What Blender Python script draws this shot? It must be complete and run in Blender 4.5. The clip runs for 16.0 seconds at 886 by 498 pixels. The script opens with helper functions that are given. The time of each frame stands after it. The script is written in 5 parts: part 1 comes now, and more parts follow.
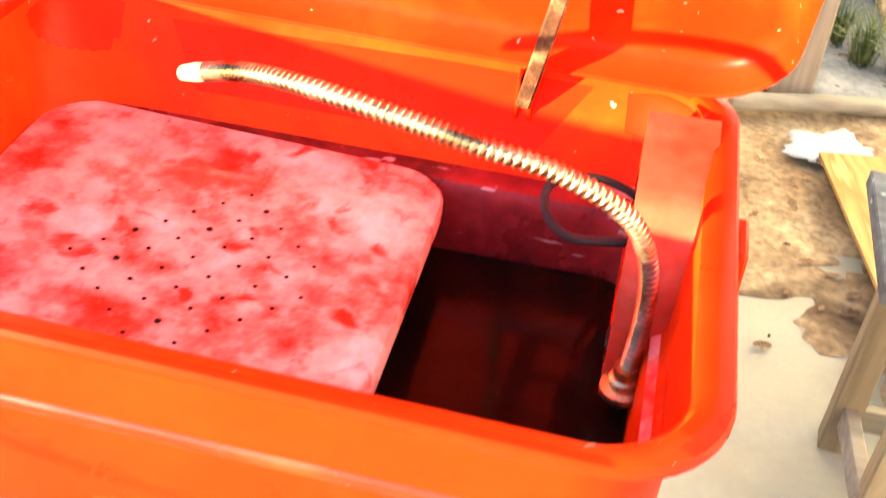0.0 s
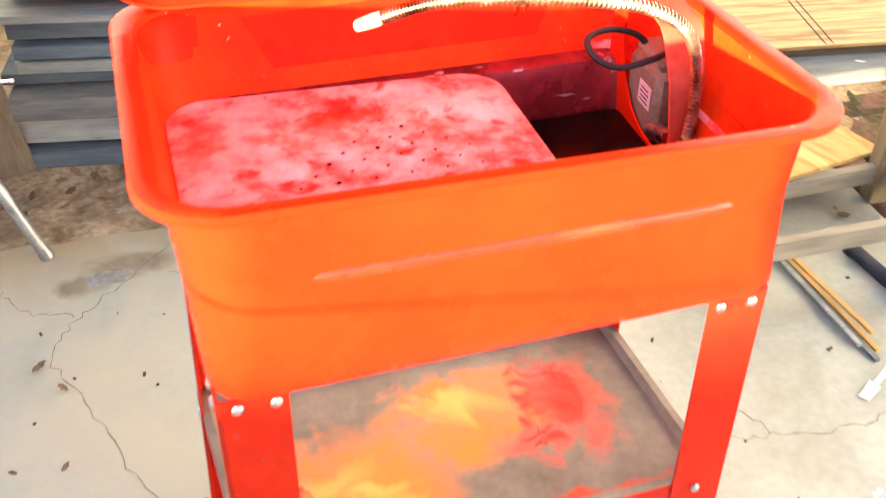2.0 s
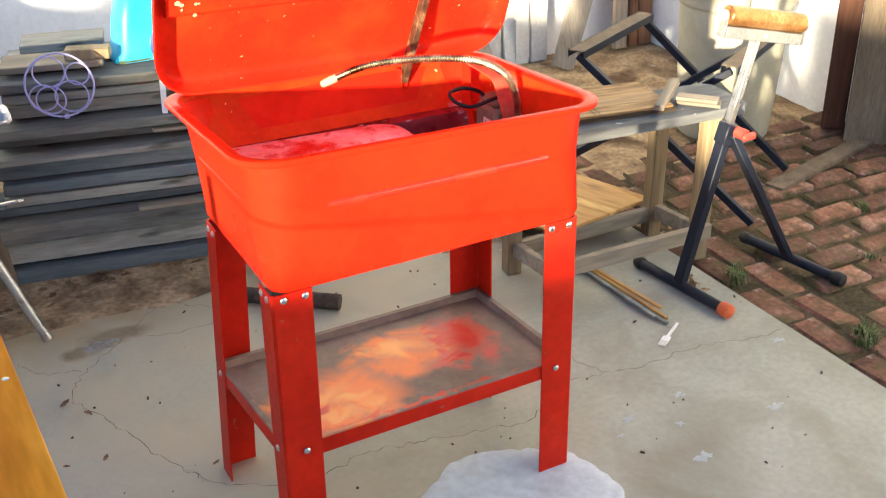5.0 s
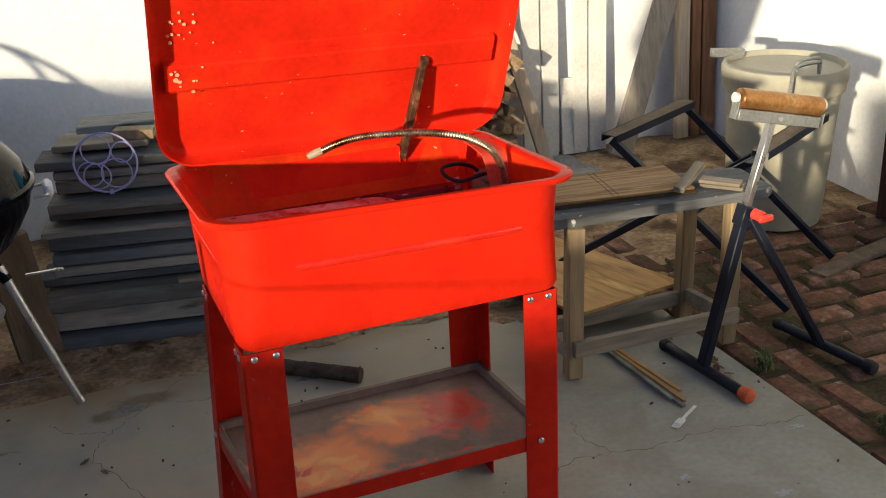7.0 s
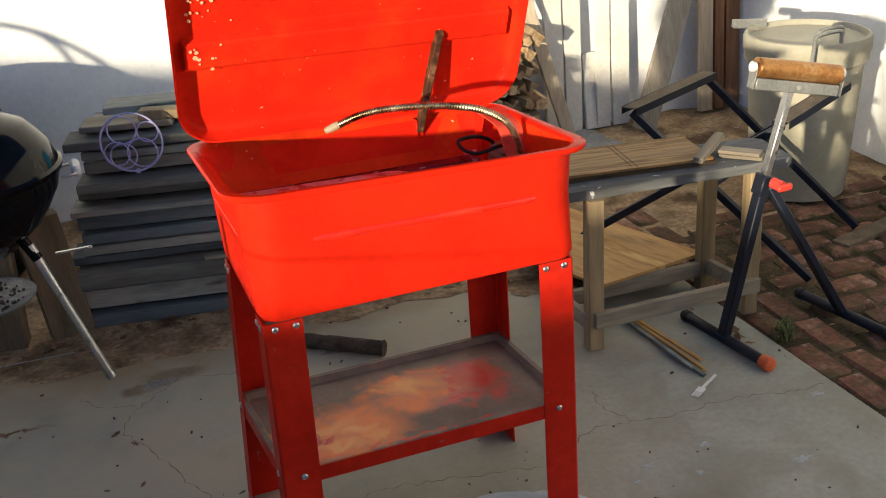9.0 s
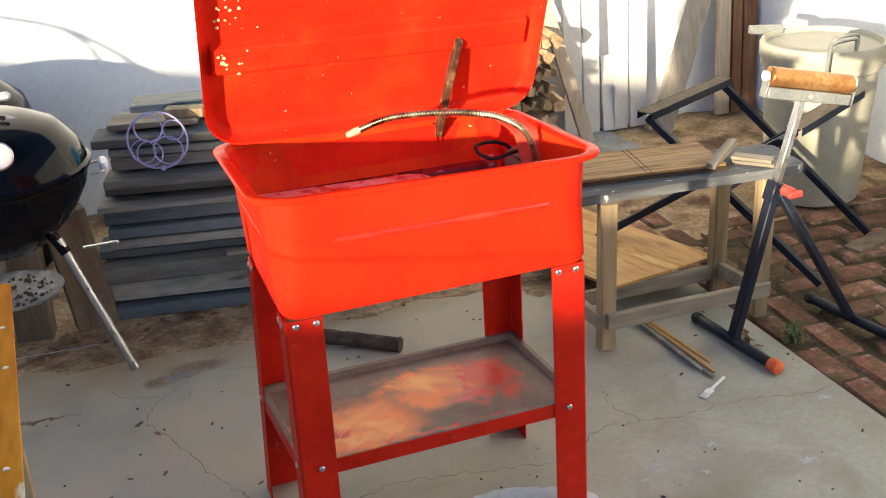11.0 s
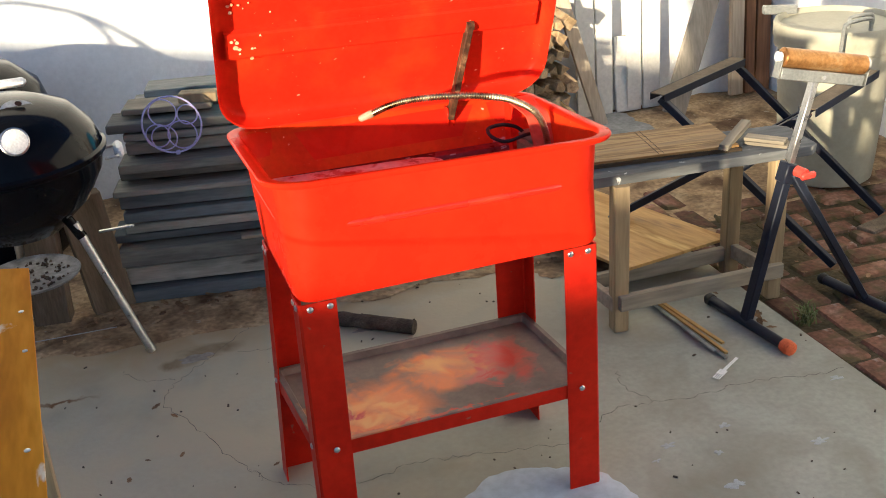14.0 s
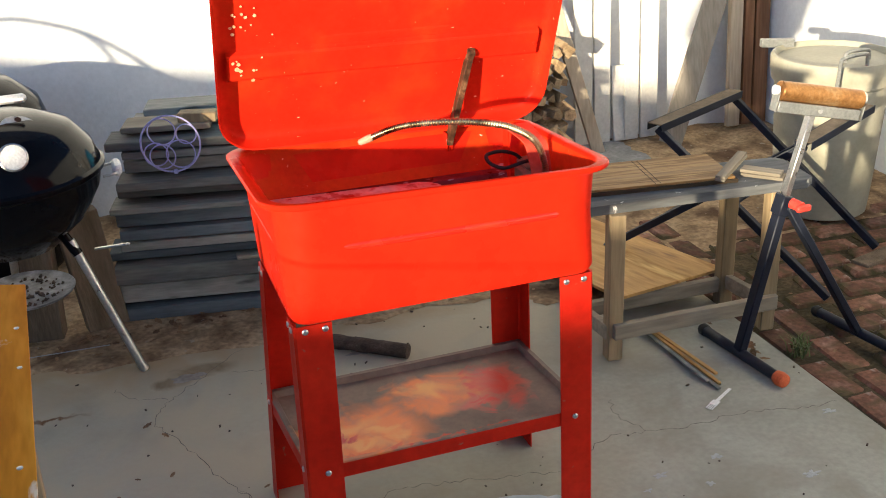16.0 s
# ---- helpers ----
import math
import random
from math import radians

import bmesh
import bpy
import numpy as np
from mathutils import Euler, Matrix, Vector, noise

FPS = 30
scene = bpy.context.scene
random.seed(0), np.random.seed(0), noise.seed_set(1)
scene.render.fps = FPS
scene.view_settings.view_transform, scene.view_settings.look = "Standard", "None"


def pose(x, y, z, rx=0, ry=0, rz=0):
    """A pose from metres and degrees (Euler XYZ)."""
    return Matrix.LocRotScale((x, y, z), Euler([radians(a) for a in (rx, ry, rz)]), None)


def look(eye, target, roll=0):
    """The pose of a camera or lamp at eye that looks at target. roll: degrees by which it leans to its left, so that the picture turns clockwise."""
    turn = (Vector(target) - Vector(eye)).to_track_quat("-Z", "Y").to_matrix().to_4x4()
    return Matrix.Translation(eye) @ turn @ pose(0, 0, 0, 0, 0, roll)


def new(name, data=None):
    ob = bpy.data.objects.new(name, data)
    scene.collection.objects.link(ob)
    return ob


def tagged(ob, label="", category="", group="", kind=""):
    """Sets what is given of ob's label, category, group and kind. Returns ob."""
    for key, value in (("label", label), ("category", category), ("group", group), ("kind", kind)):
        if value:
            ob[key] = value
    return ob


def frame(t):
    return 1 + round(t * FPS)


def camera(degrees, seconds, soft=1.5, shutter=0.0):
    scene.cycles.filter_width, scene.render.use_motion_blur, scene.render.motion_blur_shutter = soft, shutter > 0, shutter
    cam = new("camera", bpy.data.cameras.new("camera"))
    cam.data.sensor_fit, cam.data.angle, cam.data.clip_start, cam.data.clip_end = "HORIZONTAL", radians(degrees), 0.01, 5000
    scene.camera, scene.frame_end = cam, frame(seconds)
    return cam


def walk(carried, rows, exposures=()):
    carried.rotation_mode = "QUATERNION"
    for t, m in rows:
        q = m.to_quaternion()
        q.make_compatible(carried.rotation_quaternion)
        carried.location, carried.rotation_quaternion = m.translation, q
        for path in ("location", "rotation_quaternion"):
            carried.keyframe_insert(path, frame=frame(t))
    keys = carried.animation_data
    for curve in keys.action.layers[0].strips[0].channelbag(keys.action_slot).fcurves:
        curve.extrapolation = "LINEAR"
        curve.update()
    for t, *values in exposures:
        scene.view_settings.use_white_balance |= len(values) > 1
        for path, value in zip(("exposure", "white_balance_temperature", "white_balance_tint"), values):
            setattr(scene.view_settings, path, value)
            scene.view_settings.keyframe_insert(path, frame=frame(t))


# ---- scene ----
cam = camera(44.9, 16.0, soft=1.0, shutter=0.35)
PATH = [
    (0, (0.557, -0.437, 1.348), (0.264, 1.051, 0.045), 3.1),
    (0.5, (0.459, -0.551, 1.349), (0.282, 0.928, 0.014), -0.8),
    (1, (0.32, -0.587, 1.406), (0.322, 0.913, 0.084), -0.9),
    (1.5, (0.145, -0.635, 1.415), (0.429, 0.889, 0.152), 1.4),
    (1.8, (0.064, -0.68, 1.419), (0.446, 0.809, 0.139), -0.5),
    (2, (-0.024, -0.775, 1.422), (0.439, 0.707, 0.162), 0.6),
    (2.5, (-0.132, -0.923, 1.441), (0.416, 0.534, 0.185), -0.3),
    (3, (-0.213, -1.101, 1.465), (0.4, 0.409, 0.305), -1.7),
    (3.5, (-0.29, -1.269, 1.492), (0.379, 0.282, 0.422), -3.3),
    (3.6, (-0.305, -1.26, 1.527), (0.372, 0.272, 0.434), -3.3),
    (4, (-0.403, -1.376, 1.517), (0.344, 0.165, 0.484), -3.6),
    (4.5, (-0.533, -1.464, 1.515), (0.303, 0.061, 0.528), -2.3),
    (5, (-0.508, -1.529, 1.54), (0.327, 0.028, 0.603), -0.7),
    (5.2, (-0.458, -1.576, 1.541), (0.346, 0.017, 0.637), -0.8),
    (7.3, (-0.305, -1.709, 1.505), (0.369, 0.009, 0.735), -2.5),
    (7.5, (-0.307, -1.711, 1.503), (0.362, 0.006, 0.727), -2.7),
    (8, (-0.3, -1.723, 1.504), (0.347, -0.004, 0.715), -3.2),
    (8.5, (-0.292, -1.739, 1.502), (0.336, -0.015, 0.705), -3.7),
    (11, (-0.308, -1.81, 1.548), (0.278, -0.078, 0.739), -3.3),
    (11.5, (-0.318, -1.821, 1.553), (0.255, -0.082, 0.748), -3.5),
    (12, (-0.319, -1.818, 1.553), (0.252, -0.077, 0.752), -3.5),
    (12.5, (-0.311, -1.827, 1.555), (0.253, -0.081, 0.76), -3.7),
    (13, (-0.31, -1.828, 1.555), (0.254, -0.081, 0.761), -3.8),
    (13.5, (-0.309, -1.827, 1.554), (0.251, -0.086, 0.743), -3.8),
    (14, (-0.309, -1.822, 1.555), (0.246, -0.094, 0.717), -3.9),
    (14.5, (-0.316, -1.825, 1.554), (0.245, -0.096, 0.719), -3.7),
    (15, (-0.321, -1.821, 1.557), (0.251, -0.087, 0.742), -3.1),
    (15.5, (-0.32, -1.824, 1.56), (0.256, -0.084, 0.759), -2.6),
    (16, (-0.315, -1.823, 1.559), (0.259, -0.082, 0.761), -2.5),
]
walk(cam, [(t, look(eye, target, roll)) for t, eye, target, roll in PATH],
     exposures=[(0, 3.28, 6300, 8), (1.5, 3.28, 6100, 8), (2.5, 3.27, 5750, 8), (3.5, 3.12, 5650, 8), (4.5, 2.45, 5550, 9), (5.2, 1.88, 5480, 10), (7.3, 0.41, 5430, 10), (8.7, 0.53, 5430, 10), (10.8, 1.50, 5430, 10), (12.0, 1.40, 5430, 10), (13.5, 1.25, 5430, 10), (16.0, 1.15, 5430, 10)])

# ---------------------------------------------------------------- light
SUN_DIR = Vector((1.0, 0.86, -0.19)).normalized()
world = bpy.data.worlds.new("sky")
scene.world = world
world.use_nodes = True
wn = world.node_tree.nodes
sky = wn.new("ShaderNodeTexSky")
sky.sky_type, sky.sun_disc = "NISHITA", False
sky.ozone_density = 3.0
sky.sun_elevation = math.asin(-SUN_DIR.z)
sky.sun_rotation = math.atan2(-SUN_DIR.x, -SUN_DIR.y)
wn["Background"].inputs["Strength"].default_value = 0.090
world.node_tree.links.new(sky.outputs[0], wn["Background"].inputs["Color"])
sun_data = bpy.data.lights.new("sun", "SUN")
sun_data.energy, sun_data.angle, sun_data.color = 5.0, radians(1.1), (1.0, 0.77, 0.45)
sun = new("sun", sun_data)
sun.matrix_world = look((0, 0, 5), Vector((0, 0, 5)) + SUN_DIR)


# ---------------------------------------------------------------- materials
def mat(name, colors, rough=0.6, metal=0.0, scale=8.0, stretch=(1, 1, 1), bump=0.1, bump_scale=None, detail=6.0,
        fine=0.15, island=0.0, coat=0.0, space="Object", rough_var=0.12, spec=0.25):
    """Two scales of noise: a wide one over the colours given, a fine one for grain, relief and gloss."""
    m = bpy.data.materials.new(name)
    m.use_nodes = True
    n, k = m.node_tree.nodes, m.node_tree.links
    b = n["Principled BSDF"]
    co = n.new("ShaderNodeTexCoord")
    mp = n.new("ShaderNodeMapping")
    mp.inputs["Scale"].default_value = stretch
    k.new(co.outputs[space], mp.inputs[0])
    oi = n.new("ShaderNodeObjectInfo")
    sh = n.new("ShaderNodeVectorMath")
    sh.operation = "SCALE"
    k.new(oi.outputs["Location"], sh.inputs[0])
    sh.inputs["Scale"].default_value = 7.3
    ad = n.new("ShaderNodeVectorMath")
    k.new(mp.outputs[0], ad.inputs[0])
    k.new(sh.outputs[0], ad.inputs[1])
    big = n.new("ShaderNodeTexNoise")
    big.inputs["Scale"].default_value, big.inputs["Detail"].default_value, big.inputs["Roughness"].default_value = scale, detail, 0.62
    k.new(ad.outputs[0], big.inputs["Vector"])
    ramp = n.new("ShaderNodeValToRGB")
    el = ramp.color_ramp.elements
    while len(el) < len(colors):
        el.new(0.5)
    for i, c in enumerate(colors):
        el[i].position = 0.3 + 0.4 * i / max(1, len(colors) - 1)
        el[i].color = (*c, 1)
    k.new(big.outputs["Fac"], ramp.inputs[0])
    small = n.new("ShaderNodeTexNoise")
    small.inputs["Scale"].default_value, small.inputs["Detail"].default_value = bump_scale or scale * 9, 4
    k.new(ad.outputs[0], small.inputs["Vector"])
    hsv = n.new("ShaderNodeHueSaturation")
    k.new(ramp.outputs[0], hsv.inputs["Color"])
    mr = n.new("ShaderNodeMapRange")
    mr.inputs["From Min"].default_value, mr.inputs["From Max"].default_value = 0.3, 0.7
    mr.inputs["To Min"].default_value, mr.inputs["To Max"].default_value = 1 - fine, 1 + fine
    k.new(small.outputs["Fac"], mr.inputs["Value"])
    last = mr.outputs[0]
    if island:
        ir = n.new("ShaderNodeMapRange")
        ir.inputs["To Min"].default_value, ir.inputs["To Max"].default_value = 1 - island, 1 + island
        k.new(oi.outputs["Random"], ir.inputs["Value"])
        mul = n.new("ShaderNodeMath")
        mul.operation = "MULTIPLY"
        k.new(last, mul.inputs[0])
        k.new(ir.outputs[0], mul.inputs[1])
        last = mul.outputs[0]
    k.new(last, hsv.inputs["Value"])
    k.new(hsv.outputs[0], b.inputs["Base Color"])
    rr = n.new("ShaderNodeMapRange")
    rr.inputs["From Min"].default_value, rr.inputs["From Max"].default_value = 0.3, 0.7
    rr.inputs["To Min"].default_value, rr.inputs["To Max"].default_value = max(0.03, rough - rough_var), min(1, rough + rough_var)
    k.new(big.outputs["Fac"], rr.inputs["Value"])
    k.new(rr.outputs[0], b.inputs["Roughness"])
    b.inputs["Metallic"].default_value = metal
    b.inputs["Coat Weight"].default_value = coat
    b.inputs["Specular IOR Level"].default_value = spec
    if bump:
        bp = n.new("ShaderNodeBump")
        bp.inputs["Strength"].default_value, bp.inputs["Distance"].default_value = bump, 0.004
        k.new(small.outputs["Fac"], bp.inputs["Height"])
        k.new(bp.outputs[0], b.inputs["Normal"])
    return m


def speckle(m, color, scale, level, where=None, soft=0.02, rough=None, stretch=(1, 1, 1)):
    """Spots or patches of another colour over a material, where a noise is above a level."""
    n, k = m.node_tree.nodes, m.node_tree.links
    b = n["Principled BSDF"]
    co = n.new("ShaderNodeTexCoord")
    mp = n.new("ShaderNodeMapping")
    mp.inputs["Scale"].default_value = stretch
    k.new(co.outputs["Object"], mp.inputs[0])
    t = n.new("ShaderNodeTexNoise")
    t.inputs["Scale"].default_value, t.inputs["Detail"].default_value, t.inputs["Distortion"].default_value = scale, 5, 0.4
    k.new(mp.outputs[0], t.inputs["Vector"])
    r = n.new("ShaderNodeMapRange")
    r.inputs["From Min"].default_value, r.inputs["From Max"].default_value = level - soft, level + soft
    k.new(t.outputs["Fac"], r.inputs["Value"])
    mix = n.new("ShaderNodeMix")
    mix.data_type = "RGBA"
    k.new(r.outputs[0], mix.inputs["Factor"])
    k.new(b.inputs["Base Color"].links[0].from_socket, mix.inputs["A"])
    mix.inputs["B"].default_value = (*color, 1)
    k.new(mix.outputs["Result"], b.inputs["Base Color"])
    if rough is not None:
        mx = n.new("ShaderNodeMix")
        k.new(r.outputs[0], mx.inputs["Factor"])
        k.new(b.inputs["Roughness"].links[0].from_socket, mx.inputs["A"])
        mx.inputs["B"].default_value = rough
        k.new(mx.outputs["Result"], b.inputs["Roughness"])
    return m


RED = (0.65, 0.0175, 0.0007)
M_RED = mat("red_enamel", [(0.60, 0.014, 0.0008), RED, (0.68, 0.022, 0.001)], rough=0.30, scale=5, bump=0.03, bump_scale=60, fine=0.05, spec=0.06)
M_INNER = mat("red_enamel_splashed", [(0.52, 0.024, 0.0008), (0.63, 0.036, 0.0010), (0.66, 0.060, 0.0016)], rough=0.42, scale=6, bump=0.04, bump_scale=70, fine=0.08, spec=0.07)
speckle(M_INNER, (0.85, 0.42, 0.26), 130, 0.715, soft=0.02, rough=0.7, stretch=(1, 1, 0.6))
M_LID = mat("red_enamel_specked", [(0.54, 0.015, 0.0009), RED, (0.67, 0.034, 0.0012)], rough=0.40, scale=6, bump=0.04, bump_scale=70, fine=0.08, spec=0.07)
speckle(M_LID, (0.85, 0.42, 0.26), 95, 0.735, soft=0.02, rough=0.7)
M_BEAD = mat("red_enamel_polished_edge", [(0.62, 0.018, 0.001), RED, (0.70, 0.03, 0.002)], rough=0.26, scale=9, bump=0.02, bump_scale=60, fine=0.05, spec=0.6)
M_LEG = speckle(mat("red_painted_steel", [(0.40, 0.010, 0.002), (0.50, 0.014, 0.002), (0.55, 0.020, 0.003)], rough=0.46, scale=7, bump=0.05, bump_scale=50, fine=0.1, spec=0.14),
                (0.30, 0.10, 0.06), 40, 0.73, soft=0.03, rough=0.8)
M_TRAY = mat("red_tray_with_film", [(0.52, 0.020, 0.010), (0.60, 0.05, 0.035), (0.68, 0.20, 0.17), (0.74, 0.40, 0.36), (0.80, 0.58, 0.55), (0.82, 0.66, 0.63)], rough=0.30, scale=11, detail=10, bump=0.05, bump_scale=50, fine=0.15, rough_var=0.22)
speckle(M_TRAY, (0.56, 0.03, 0.015), 30, 0.62, soft=0.06, rough=0.3)
speckle(M_TRAY, (0.10, 0.02, 0.015), 70, 0.735, soft=0.015, rough=0.8)


def wiped(m, color, spots, rough, warp=0.06, edge=0.25, grain=7.0, level=0.27):
    """Worn places of another colour: round spots (x, y, rx, ry) with a ragged, streaky edge."""
    n, k = m.node_tree.nodes, m.node_tree.links
    b = n["Principled BSDF"]
    co = n.new("ShaderNodeTexCoord")
    t = n.new("ShaderNodeTexNoise")
    t.inputs["Scale"].default_value, t.inputs["Detail"].default_value, t.inputs["Distortion"].default_value = grain, 6, 1.6
    k.new(co.outputs["Object"], t.inputs["Vector"])
    ctr = n.new("ShaderNodeVectorMath")
    ctr.operation = "SUBTRACT"
    k.new(t.outputs["Color"], ctr.inputs[0])
    ctr.inputs[1].default_value = (0.5, 0.5, 0.5)
    mul = n.new("ShaderNodeVectorMath")
    mul.operation = "SCALE"
    mul.inputs["Scale"].default_value = warp * 4
    k.new(ctr.outputs[0], mul.inputs[0])
    add = n.new("ShaderNodeVectorMath")
    k.new(co.outputs["Object"], add.inputs[0])
    k.new(mul.outputs[0], add.inputs[1])
    best = None
    for x, y, rx, ry in spots:
        sub = n.new("ShaderNodeVectorMath")
        sub.operation = "SUBTRACT"
        k.new(add.outputs[0], sub.inputs[0])
        sub.inputs[1].default_value = (x, y, level)
        dv = n.new("ShaderNodeVectorMath")
        dv.operation = "MULTIPLY"
        k.new(sub.outputs[0], dv.inputs[0])
        dv.inputs[1].default_value = (1 / rx, 1 / ry, 0)
        ln = n.new("ShaderNodeVectorMath")
        ln.operation = "LENGTH"
        k.new(dv.outputs[0], ln.inputs[0])
        if best is None:
            best = ln.outputs["Value"]
        else:
            mn = n.new("ShaderNodeMath")
            mn.operation = "MINIMUM"
            k.new(best, mn.inputs[0])
            k.new(ln.outputs["Value"], mn.inputs[1])
            best = mn.outputs[0]
    r = n.new("ShaderNodeMapRange")
    r.inputs["From Min"].default_value, r.inputs["From Max"].default_value = 1 + edge, 1 - edge
    k.new(best, r.inputs["Value"])
    hz = n.new("ShaderNodeMapRange")
    hz.inputs["From Min"].default_value, hz.inputs["From Max"].default_value = 0.30, 0.55
    hz.inputs["To Min"].default_value, hz.inputs["To Max"].default_value = 0.35, 1.0
    k.new(t.outputs["Fac"], hz.inputs["Value"])
    fm = n.new("ShaderNodeMath")
    fm.operation = "MULTIPLY"
    k.new(r.outputs[0], fm.inputs[0])
    k.new(hz.outputs[0], fm.inputs[1])
    mix = n.new("ShaderNodeMix")
    mix.data_type = "RGBA"
    k.new(fm.outputs[0], mix.inputs["Factor"])
    k.new(b.inputs["Base Color"].links[0].from_socket, mix.inputs["A"])
    mix.inputs["B"].default_value = (*color, 1)
    k.new(mix.outputs["Result"], b.inputs["Base Color"])
    mx = n.new("ShaderNodeMix")
    k.new(fm.outputs[0], mx.inputs["Factor"])
    k.new(b.inputs["Roughness"].links[0].from_socket, mx.inputs["A"])
    mx.inputs["B"].default_value = rough
    k.new(mx.outputs["Result"], b.inputs["Roughness"])
    return m


M_DARK = mat("dark_solvent_film", [(0.004, 0.003, 0.003), (0.012, 0.006, 0.004)], rough=0.16, scale=12, bump=0.02, spec=0.07)
M_SHELF = mat("dusty_steel_shelf", [(0.15, 0.10, 0.07), (0.21, 0.15, 0.11), (0.27, 0.20, 0.15)], rough=0.62, scale=10, bump=0.06, fine=0.07)
# wiped patches; the bright reflection on their paint is put into orange and yellow
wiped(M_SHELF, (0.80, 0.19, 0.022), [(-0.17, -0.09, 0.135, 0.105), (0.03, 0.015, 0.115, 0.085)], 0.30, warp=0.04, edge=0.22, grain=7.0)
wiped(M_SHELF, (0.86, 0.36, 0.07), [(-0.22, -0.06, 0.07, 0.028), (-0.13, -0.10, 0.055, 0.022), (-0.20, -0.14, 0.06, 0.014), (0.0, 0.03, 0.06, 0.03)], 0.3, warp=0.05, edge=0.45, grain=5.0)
wiped(M_SHELF, (0.56, 0.10, 0.06), [(0.185, -0.01, 0.05, 0.085), (0.11, -0.06, 0.06, 0.03)], 0.35, warp=0.04, edge=0.3, grain=12.0)
wiped(M_SHELF, (0.56, 0.030, 0.015), [(0.150, 0.010, 0.050, 0.075), (-0.23, -0.10, 0.045, 0.03), (0.10, -0.075, 0.03, 0.014)], 0.35, warp=0.035, edge=0.16, grain=14.0)
wiped(M_SHELF, (0.60, 0.06, 0.02), [(0.0, -0.178, 0.26, 0.012)], 0.4, warp=0.02, grain=14)
M_BOLT = mat("zinc_bolt", [(0.55, 0.55, 0.55), (0.68, 0.67, 0.65)], rough=0.35, metal=1.0, scale=60, bump=0.05)
M_CHROME = mat("steel_hose", [(0.17, 0.115, 0.055), (0.40, 0.32, 0.20), (0.58, 0.51, 0.38)], rough=0.36, metal=1.0, scale=28, bump=0.05)
M_STEEL = mat("bare_steel", [(0.42, 0.41, 0.40), (0.6, 0.59, 0.57)], rough=0.34, metal=1.0, scale=25, bump=0.05)
M_RUST = mat("rusty_steel", [(0.03, 0.012, 0.006), (0.085, 0.034, 0.015), (0.26, 0.14, 0.07)], rough=0.75, metal=0.2, scale=40, bump=0.4, fine=0.3)
M_COVER = mat("dusty_red_enamel", [(0.58, 0.030, 0.008), (0.62, 0.085, 0.045), (0.66, 0.19, 0.13)], rough=0.55, scale=7, bump=0.04, bump_scale=70, fine=0.1, spec=0.15)
M_BRASS = mat("brass", [(0.55, 0.40, 0.18), (0.75, 0.62, 0.35)], rough=0.35, metal=1.0, scale=40, bump=0.05)
# darker red for the basin's lower inner walls, with pale specks
M_DARKRED = mat("dark_red_basin_steel", [(0.07, 0.010, 0.010), (0.20, 0.016, 0.018), (0.30, 0.03, 0.03)], rough=0.3, scale=9, bump=0.1, bump_scale=50, fine=0.25)
speckle(M_DARKRED, (0.55, 0.42, 0.42), 34, 0.66, soft=0.03, rough=0.6, stretch=(0.5, 1, 2))
M_FLECK = mat("pale_flecks", [(0.74, 0.30, 0.12), (0.80, 0.55, 0.33)], rough=0.6, scale=60, bump=0)
M_PUMP = mat("grey_green_pump", [(0.17, 0.155, 0.10), (0.27, 0.25, 0.18)], rough=0.5, scale=20)
M_RUBBER = mat("black_rubber", [(0.012, 0.012, 0.012), (0.03, 0.03, 0.03)], rough=0.6, scale=30, fine=0.2)
M_PAPER = mat("white_label", [(0.6, 0.6, 0.58), (0.75, 0.75, 0.72)], rough=0.7, scale=30)
M_CONC = mat("grey_concrete", [(0.255, 0.248, 0.198), (0.325, 0.322, 0.268), (0.37, 0.37, 0.315), (0.345, 0.343, 0.288)], rough=0.85, scale=1.6, detail=9, bump=0.18, bump_scale=60, fine=0.08)
speckle(M_CONC, (0.245, 0.228, 0.175), 3.5, 0.60, soft=0.12)
speckle(M_CONC, (0.55, 0.57, 0.60), 7.0, 0.735, soft=0.02)
wiped(M_CONC, (0.43, 0.375, 0.265), [(-0.45, 0.55, 0.95, 1.0), (0.35, 0.95, 0.9, 0.35)], 0.9, warp=0.10, edge=0.6, grain=2.2, level=0.0)
wiped(M_CONC, (0.34, 0.26, 0.15), [(-0.25, 1.20, 0.55, 0.17), (0.45, 1.20, 0.40, 0.10)], 0.9, warp=0.05, edge=0.6, grain=3.0, level=0.0)
wiped(M_CONC, (0.22, 0.17, 0.10), [(-0.135, 1.03, 0.085, 0.035), (-0.23, 0.99, 0.05, 0.03)], 0.9, warp=0.015, edge=0.3, grain=8.0, level=0.0)
wiped(M_CONC, (0.16, 0.085, 0.035), [(-0.41, 1.215, 0.10, 0.018), (-0.53, 1.235, 0.10, 0.016), (-0.60, 0.92, 0.11, 0.010)], 0.9, warp=0.03, edge=0.4, grain=9.0, level=0.0)
M_GREYSLAB = mat("grey_paving", [(0.15, 0.155, 0.16), (0.22, 0.225, 0.23), (0.29, 0.29, 0.29)], rough=0.85, scale=5, bump=0.3, bump_scale=60, fine=0.2)
speckle(M_GREYSLAB, (0.04, 0.035, 0.03), 16, 0.66, soft=0.03)
M_DIRT = mat("sandy_dirt", [(0.15, 0.092, 0.048), (0.31, 0.215, 0.120), (0.44, 0.33, 0.20)], rough=0.95, scale=7, bump=0.8, bump_scale=60, fine=0.32)
speckle(M_DIRT, (0.085, 0.050, 0.027), 5.0, 0.60, soft=0.08)
speckle(M_DIRT, (0.34, 0.29, 0.22), 38, 0.70, soft=0.03)
